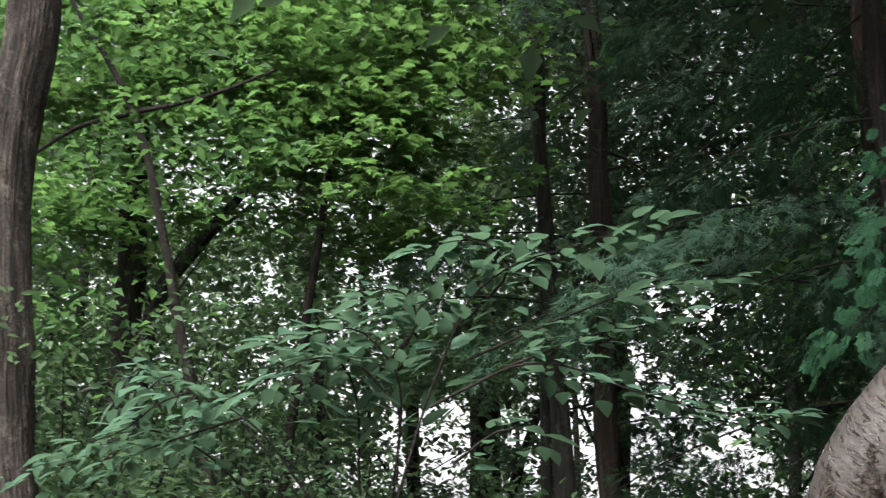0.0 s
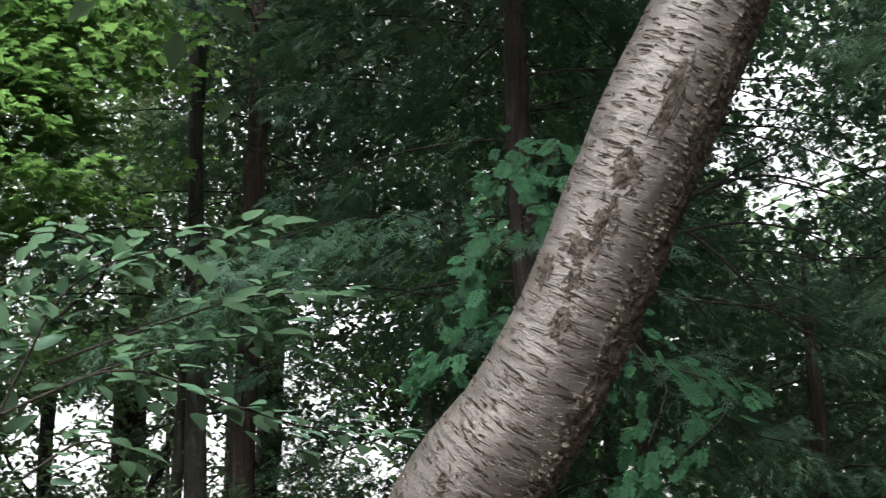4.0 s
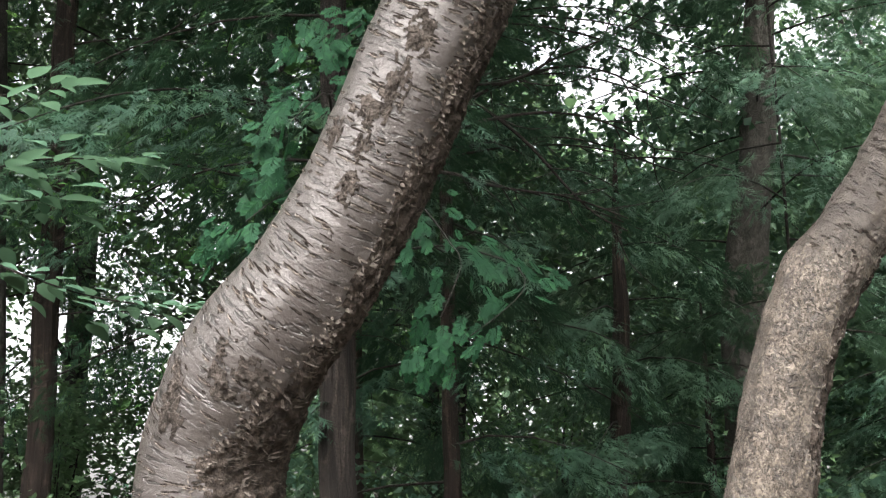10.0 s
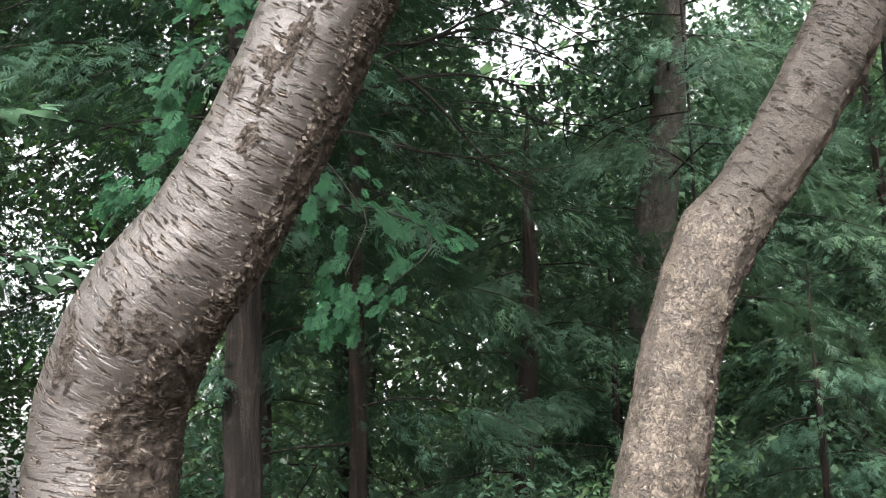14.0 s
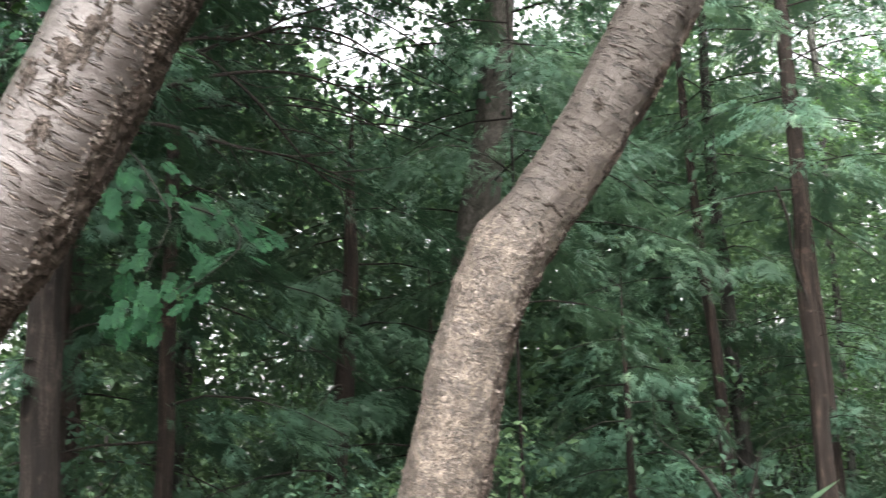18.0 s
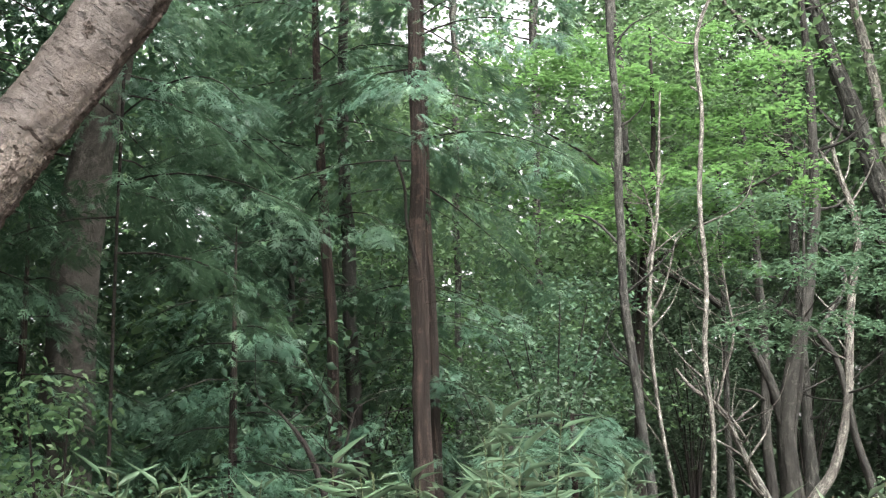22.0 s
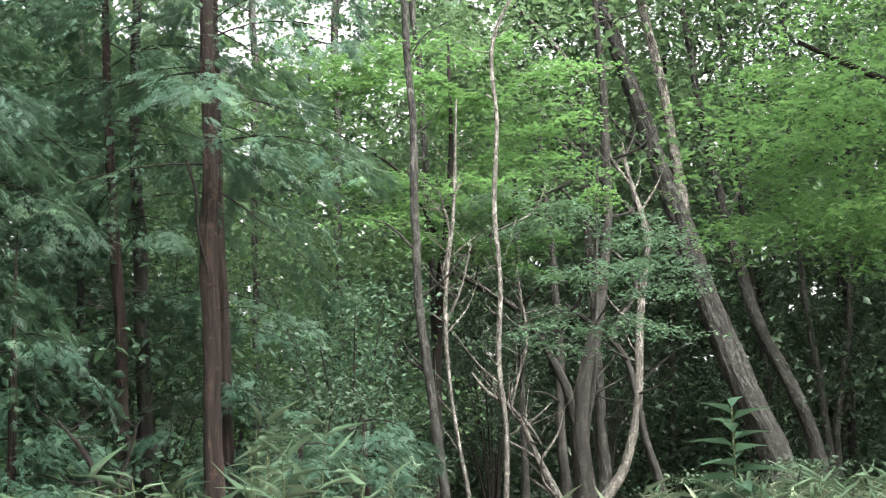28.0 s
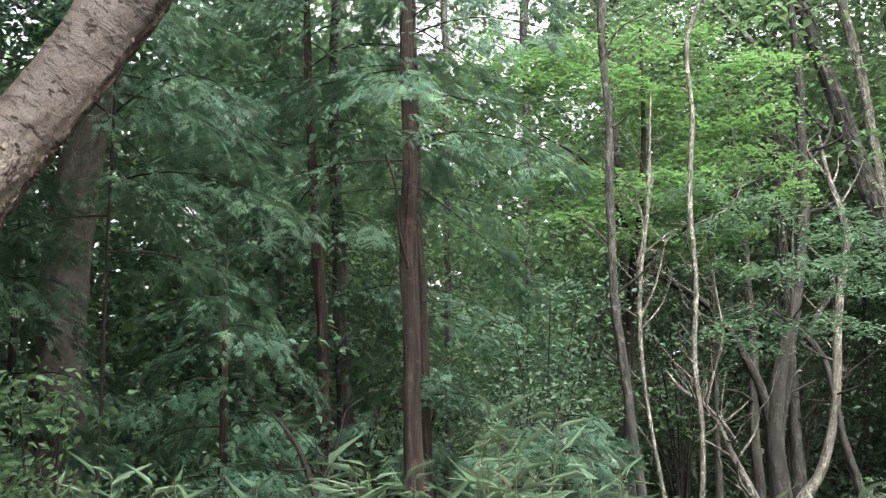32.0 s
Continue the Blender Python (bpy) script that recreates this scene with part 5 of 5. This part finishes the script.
# ---- undergrowth ----
def bush(at, size, n, leafsize, ratio, mat, shape, label, seed, name="bush", group="undergrowth"):
    """A loose bush: several stems and leaves in clumps."""
    r_ = np.random.default_rng(seed)
    g = ground_z(at[0], at[1])
    o = np.array((at[0], at[1], g))
    root = thing(name, o, label, "bush", group)
    C = []
    for k in range(max(4, int(size[2] * 4))):
        a, rad = r_.uniform(0, 6.28), r_.uniform(0.2, 1)
        tip = np.array([math.cos(a) * size[0] * rad, math.sin(a) * size[1] * rad, size[2] * r_.uniform(0.55, 1.0)])
        mid = tip * np.array([0.35, 0.35, 0.6])
        stem("stem", [(0, 0, -0.08, 0.016), (*mid, 0.011), (*tip, 0.004)], M_TWIG, root, 5, 0.3, 0.05, k)
        C += [tip, mid * 0.5 + tip * 0.5, mid + r_.normal(0, 0.1, 3)]
    C = np.array(C)
    i = r_.integers(0, len(C), n)
    P = C[i] + r_.normal(0, 1, (n, 3)) * np.array([size[0] * 0.19, size[1] * 0.19, size[2] * 0.045])
    P[:, 2] = np.maximum(P[:, 2], 0.05)
    a = r_.uniform(0, 6.28, n)
    L = r_.uniform(*leafsize, n)
    k = under_trees(P + o, 0.75) | (r_.uniform(0, 1, n) < 0.2)
    P, a, L, n = P[k], a[k], L[k], int(k.sum())
    leaves("foliage", shape, P, np.c_[np.cos(a), np.sin(a), r_.normal(-0.3, 0.4, n)], UP * 0.7 + r_.normal(0, 0.6, (n, 3)), L, L * ratio, mat, root)
    return root


for k, (x, y, sx, h, mat, lab) in enumerate([
    (-1.8, 6.4, 0.7, 3.3, M_BROAD, "tall leafy bush in half shade"), (-0.6, 7.6, 0.9, 2.9, M_BROAD, "tall leafy bush in half shade"), (-1.2, 10.5, 1.0, 3.2, M_BROAD_SHADED, "tall leafy bush in half shade"),
    (0.3, 11.5, 1.1, 3.0, M_BROAD, "dark leafy bush under trees"), (1.6, 11.5, 1.0, 3.3, M_BROAD, "dark leafy bush under trees"), (3.2, 11, 1.2, 3.0, M_BROAD, "dark leafy bush under trees"), (-2.8, 6.2, 0.6, 3.3, M_BROAD_SHADED, "tall leafy bush in half shade"),
    (-2.2, 5.9, 0.6, 3.0, M_BROAD, "tall leafy bush in half shade"), (-1.3, 8.2, 0.9, 3.9, M_BROAD, "tall leafy bush in half shade"), (-2.9, 9.5, 1.1, 4.6, M_BROAD_SHADED, "tall leafy bush in half shade"), (0.8, 8.2, 0.8, 2.6, M_BROAD, "dark leafy bush under trees"),
    (-1.0, 6.2, 0.6, 2.5, M_BROAD, "dark leafy bush under trees"), (0.4, 6.8, 0.7, 2.3, M_BROAD, "dark leafy bush under trees"), (-3.4, 8.0, 0.9, 4.4, M_BROAD_SHADED, "tall leafy bush in half shade"), (-0.2, 9.6, 1.0, 3.2, M_BROAD, "dark leafy bush under trees"),
    (-2.6, 8.2, 1.0, 3.5, M_BROAD_SHADED, "dense dark bush in half shade"), (-1.9, 10.8, 1.2, 3.9, M_BROAD_SHADED, "dense dark bush in half shade"), (-3.8, 10.5, 1.2, 4.3, M_BROAD_SHADED, "dense dark bush in half shade"), (-1.7, 7.0, 0.8, 2.7, M_BROAD_SHADED, "dense dark bush in half shade"),
    (2.6, 7.6, 0.8, 2.2, M_HINOKI_LIT, "low shaded bush under cypresses"), (3.7, 5.6, 0.7, 1.9, M_SHRUB, "low shaded bush under cypresses"), (5.2, 6.3, 0.8, 1.4, M_SHRUB, "low shaded bush under cypresses"), (6.2, 6.0, 0.8, 1.35, M_SHRUB, "low leafy bush under cedars"),
    (7.2, 5.2, 0.8, 1.15, M_SHRUB, "low leafy bush under cedars"), (8.9, 5.9, 0.6, 2.0, M_BROAD_SHADED, "low leafy bush by the thicket"), (9.96, 6.3, 0.8, 2.9, M_LEAFY, "small-leaved bush with glossy leaves"), (8.6, 4.0, 0.9, 0.95, M_BROAD_SHADED, "low leafy bush by the thicket"),
    (10.9, 6.6, 0.8, 1.7, M_BROAD_SHADED, "low leafy bush by the thicket"), (13.6, 3.6, 1.2, 0.9, M_BROAD_SHADED, "low leafy bush by the thicket"), (10.4, 9.0, 1.2, 3.6, M_BROAD_SHADED, "tall leafy bush in shade"), (12.0, 9.5, 1.3, 4.0, M_MAPLE_SOFT, "sunlit bush in a gap"),
    (17.8, 7.5, 1.6, 3.4, M_BROAD_SHADED, "dark bush deep in the thicket"), (15.5, 8.0, 1.4, 3.2, M_BROAD_SHADED, "dark bush deep in the thicket"), (19.5, 5.6, 1.5, 3.2, M_BROAD_SHADED, "dark bush deep in the thicket"), (20, 3.5, 1.6, 3.4, M_BROAD_SHADED, "dark bush deep in the thicket"), (5.4, 9.6, 1.3, 3.4, M_BROAD, "tall leafy bush in shade"), (7.4, 10.2, 1.3, 3.6, M_BROAD, "tall leafy bush in shade")]):
    far = math.hypot(x, y) > 9
    small = 0.65 if mat == M_SHRUB else 1.0
    bush((x, y), (sx, sx, h), 3200 if far else 2600, (0.04, 0.072) if far else (0.045 * small, 0.08 * small), 0.55, mat, RHOMB if far else OVAL, lab, 60 + k)
bush((4.05, 4.85), (0.6, 0.5, 2.0), 2600, (0.03, 0.058), 0.45, M_LIME, OVATE, "small bush with fresh yellow-green leaves", 99)


def bamboo_grass(at, height, n, spread, label, seed):
    """A tuft of dwarf bamboo: thin culms, long pointed leaves spreading from their tips."""
    r_ = np.random.default_rng(seed)
    g = ground_z(at[0], at[1])
    o = np.array((at[0], at[1], g))
    root = thing("bamboo_grass", o, label, "bamboo grass", "bamboo grass tufts")
    for k in range(n + 3):
        a = r_.uniform(0, 6.28)
        tip = np.array([math.cos(a) * spread * r_.uniform(0.2, 1), math.sin(a) * spread * r_.uniform(0.2, 1), (height - g) * r_.uniform(0.8, 0.97)])
        culm = stem("culm", [(tip[0] * 0.3, tip[1] * 0.3, -0.05, 0.004), (tip[0] * 0.6, tip[1] * 0.6, tip[2] * 0.55, 0.0035), (*tip, 0.002)], M_GREENSTEM, root, 5, 0.3, 0, k)
        for j in range(19):
            b = r_.uniform(0, 6.28)
            d = np.array([math.cos(b), math.sin(b), r_.uniform(-0.15, 0.9) if j < 6 else r_.uniform(-0.4, 0.3)])
            p = tip * np.array([1, 1, 1 - 0.018 * j]) + r_.normal(0, 0.01, 3)
            place_leaf(SASA_LEAVES[r_.integers(0, 3)], culm, p, d, UP * 0.6 + r_.normal(0, 0.6, 3), r_.uniform(0.42, 1.0))
    return root


SASA_LEAVES = [leaf_mesh("leaf", LANCE, 0.2, w, M_SASA) for w in (0.019, 0.025, 0.015)]
for k, (x, y, h, n, sp) in enumerate([(4.25, 2.5, 1.78, 7, 0.2), (4.45, 2.3, 1.7, 6, 0.22), (4.05, 2.75, 1.68, 6, 0.22), (3.95, 3.05, 1.6, 6, 0.25), (3.7, 3.35, 1.58, 6, 0.22), (4.65, 2.8, 1.6, 6, 0.22), (3.4, 2.95, 1.53, 5, 0.2),
                                     (3.6, 3.75, 1.6, 5, 0.22), (6.5, 1.6, 1.5, 6, 0.3), (6.9, 1.35, 1.55, 6, 0.3), (7.3, 1.7, 1.56, 6, 0.3), (6.6, 1.0, 1.6, 6, 0.3), (3.2, 3.6, 1.5, 5, 0.22)]):
    bamboo_grass((x, y), h, n, sp, "tuft of bamboo grass with long pale leaves", 200 + k)


def grass_mass(at, spread, h, n, seed):
    """A mass of finer grass blades filling between the tufts."""
    r_ = np.random.default_rng(seed)
    root = thing("grass", (at[0], at[1], ground_z(*at)), "mass of soft pale green grass", "grass", kind="stuff")
    P = np.c_[r_.normal(0, spread, n), r_.normal(0, spread, n), r_.uniform(0.0, 0.75, n) * h]
    a = r_.uniform(0, 6.28, n)
    L = r_.uniform(0.15, 0.32, n)
    leaves("blades", LANCE, P, np.c_[np.cos(a) * 0.7, np.sin(a) * 0.7, r_.uniform(0.0, 1.0, n)], np.c_[-np.cos(a), -np.sin(a), np.full(n, 0.8)], L, L * 0.1, M_SASA, root)


for k, (x, y, s_, h, n) in enumerate([(7.2, 1.5, 0.45, 1.5, 1100), (8.2, 1.9, 0.55, 1.45, 1200), (4.2, 2.9, 0.4, 1.45, 900), (3.6, 3.5, 0.35, 1.4, 700)]):
    grass_mass((x, y), s_, h, n, 300 + k)

# a tall weed with whorls of long leaves
weed = thing("tall_weed", (6.66, 1.77, ground_z(6.66, 1.77)), "tall weed with long pointed fresh green leaves", "plant")
WZ = 1.81 - ground_z(6.66, 1.77)
weed_stem = stem("stem", [(0, 0, -0.05, 0.009), (0.02, 0.02, WZ * 0.6, 0.007), (0.0, 0.0, WZ, 0.004)], M_GREENSTEM, weed, 6, 0.1)
WEED_LEAF = leaf_mesh("leaf", LANCE, 0.26, 0.075, M_SHRUB)
for k in range(22):
    a, z = k * 2.4, WZ - 0.03 * k
    place_leaf(WEED_LEAF, weed_stem, (0, 0, z), (math.cos(a), math.sin(a), 0.45 - 0.035 * k), UP + np.array([0.1, 0, 0]), 0.75 + 0.03 * min(k, 14))


# ---- woods farther off, all round ----
def far_woods(name, a0, a1, d0, d1, z0, z1, clumps, per, leafsize, mat, trunks, seed, label, sd=0.55, rise=None):
    r_ = np.random.default_rng(seed)
    per, leafsize = int(per * 0.58), (leafsize[0] * 1.24, leafsize[1] * 1.24)
    root = thing(name, (0, 0, 0), label, "woods", kind="stuff")
    a, d = np.radians(r_.uniform(a0, a1, clumps)), r_.uniform(d0, d1, clumps)
    C = np.c_[np.sin(a) * d, np.cos(a) * d, r_.uniform(z0, z1, clumps)]
    if rise:
        C[:, 2] = 1.5 + d * r_.uniform(*rise, clumps)
    C = C[under_trees(C)]
    i = np.repeat(np.arange(len(C)), per)
    P = C[i] + r_.normal(0, 1, (len(i), 3)) * np.array([sd, sd, sd * 0.24])
    P[:, 2] = np.maximum(P[:, 2] - 0.2 * np.sum((P - C[i])[:, :2] ** 2, axis=1), 0.2)
    P = P[under_trees(P) | (r_.uniform(0, 1, len(P)) < 0.38)]
    i = np.arange(len(P))
    b = r_.uniform(0, 6.28, len(i))
    L = r_.uniform(*leafsize, len(i))
    leaves("foliage", RHOMB, P, np.c_[np.cos(b), np.sin(b), r_.normal(-0.3, 0.5, len(i))], UP + r_.normal(0, 0.42, (len(i), 3)), L, L * 0.6, mat, root)
    TV, TF, TU, k = [], [], [], 0
    for q in range(trunks):
        a, d, r = math.radians(r_.uniform(a0, a1)), r_.uniform(d0, d1), r_.uniform(0.03, 0.1)
        if any(abs(math.degrees(a) - ga) < gr + 1.5 for ga, ge, gr in SKY_GAPS if ge > 15):
            continue
        x, y = math.sin(a) * d, math.cos(a) * d
        lx, ly = r_.normal(0, 0.5, 2)
        V, F, uv, *_ = tube_arrays([(x, y, -0.2, r * 1.3), (x + lx * 0.3, y + ly * 0.3, 3, r), (x + lx, y + ly, z1, r * 0.4)], 7, 0.8, 0.08, q)
        TV.append(V.reshape(-1, 3)), TF.append(F + k), TU.append(uv)
        k += len(V.reshape(-1, 3))
    if TV:
        part("trunks", tri_mesh("trunks", np.concatenate(TV), np.concatenate(TF), True, np.concatenate(TU)), M_DARKBARK, root, kind="stuff")
    return root


far_woods("far_woods", -27, 22, 11, 24, 1, 13, 400, 300, (0.08, 0.13), M_BROAD, 16, 71, "thin woods at the edge with bright sky between leaves", 0.6, (0.04, 0.62))
far_woods("far_woods", 20, 52, 11, 26, 1, 12, 260, 280, (0.07, 0.13), M_BROAD, 12, 72, "dense shaded woods behind conifers", 0.6)
far_woods("far_woods", 48, 100, 18, 32, 1, 16, 480, 330, (0.08, 0.125), M_BROAD_SHADED, 14, 73, "dense green woods rising behind the thicket", 0.85)
far_woods("far_woods", 48, 100, 19.5, 27, 4.5, 13, 130, 420, (0.055, 0.095), M_BROAD, 8, 79, "lighter trees among the dark wood", 0.7)
far_woods("far_woods", 47, 61, 12, 17, 2.4, 5.5, 40, 420, (0.045, 0.08), M_BROAD, 0, 80, "sunlit leafy saplings in a gap", 0.5)
far_woods("far_woods", 42, 104, 33, 42, 0.5, 14, 460, 110, (0.5, 0.75), M_BROAD_SHADED, 12, 75, "distant wood closing the view", 1.3)
far_woods("far_woods", 16, 44, 29, 40, 0.5, 15, 190, 110, (0.34, 0.55), M_BROAD, 6, 76, "distant wood closing the view", 1.2)
far_woods("far_woods", -45, 19, 30, 40, 0.3, 2.4, 90, 100, (0.25, 0.4), M_BROAD, 14, 86, "low distant scrub under the open sky", 1.0)
# Canopy added to shade the thicket; its lower edge also closes the sky.
far_woods("shade_canopy", 40, 105, 15, 30, 8, 14, 460, 400, (0.09, 0.135), M_BROAD, 0, 77, "high leaf canopy added to shade the thicket", 0.9, (0.37, 0.8))
# Unseen canopy, added to keep the conifers dark.
far_woods("shade_canopy", -4, 38, 4.5, 14, 8, 14, 215, 150, (0.12, 0.2), M_BROAD_SHADED, 0, 78, "unseen leaf canopy added to shade the conifers", 0.75, (0.86, 1.25))
far_woods("far_woods", 31, 47, 11, 16, 1, 8, 200, 330, (0.06, 0.11), M_HINOKI, 4, 85, "dark evergreens behind the cypresses", 0.55, (0.0, 0.42))
far_woods("far_woods", 3, 31, 9.5, 14, 1, 9, 210, 320, (0.06, 0.11), M_BROAD_SHADED, 6, 84, "dark trees behind the tall cypress, shade in the leaf colour", 0.55, (0.2, 0.72))
# Unseen canopy, added to cut the light from behind the viewer.
far_woods("shade_canopy", 100, 170, 5, 14, 7.5, 11, 120, 120, (0.16, 0.26), M_BROAD, 0, 83, "unseen leaf canopy added to shade the path", 0.9)
far_woods("far_woods", 100, 320, 14, 26, 1, 9, 420, 90, (0.14, 0.26), M_BROAD, 50, 74, "woods on the other side of the path")
far_woods("far_woods", 64, 90, 19, 29, 1, 8, 160, 330, (0.08, 0.13), M_BROAD_SHADED, 6, 87, "dark undergrowth deep in the wood", 0.8)
far_woods("far_woods", 60, 98, 17, 25, 1, 12, 190, 360, (0.08, 0.13), M_BROAD, 0, 88, "leafy tops of trees behind the thicket", 0.7, (0.17, 0.42))
far_woods("far_woods", -27, -5, 10, 15, 1, 8, 95, 330, (0.06, 0.1), M_BROAD, 4, 89, "small-leaved trees behind the maple", 0.55, (0.1, 0.36))
far_woods("far_woods", 18, 64, 27, 38, 0.3, 5.5, 150, 150, (0.22, 0.36), M_BROAD_SHADED, 4, 90, "low distant scrub between the trunks", 1.0)
far_woods("far_woods", 23, 41, 8.5, 13, 1, 9, 75, 330, (0.05, 0.09), M_HINOKI_SHADED, 0, 91, "dark sprays of cypress tops", 0.5, (0.34, 0.62))
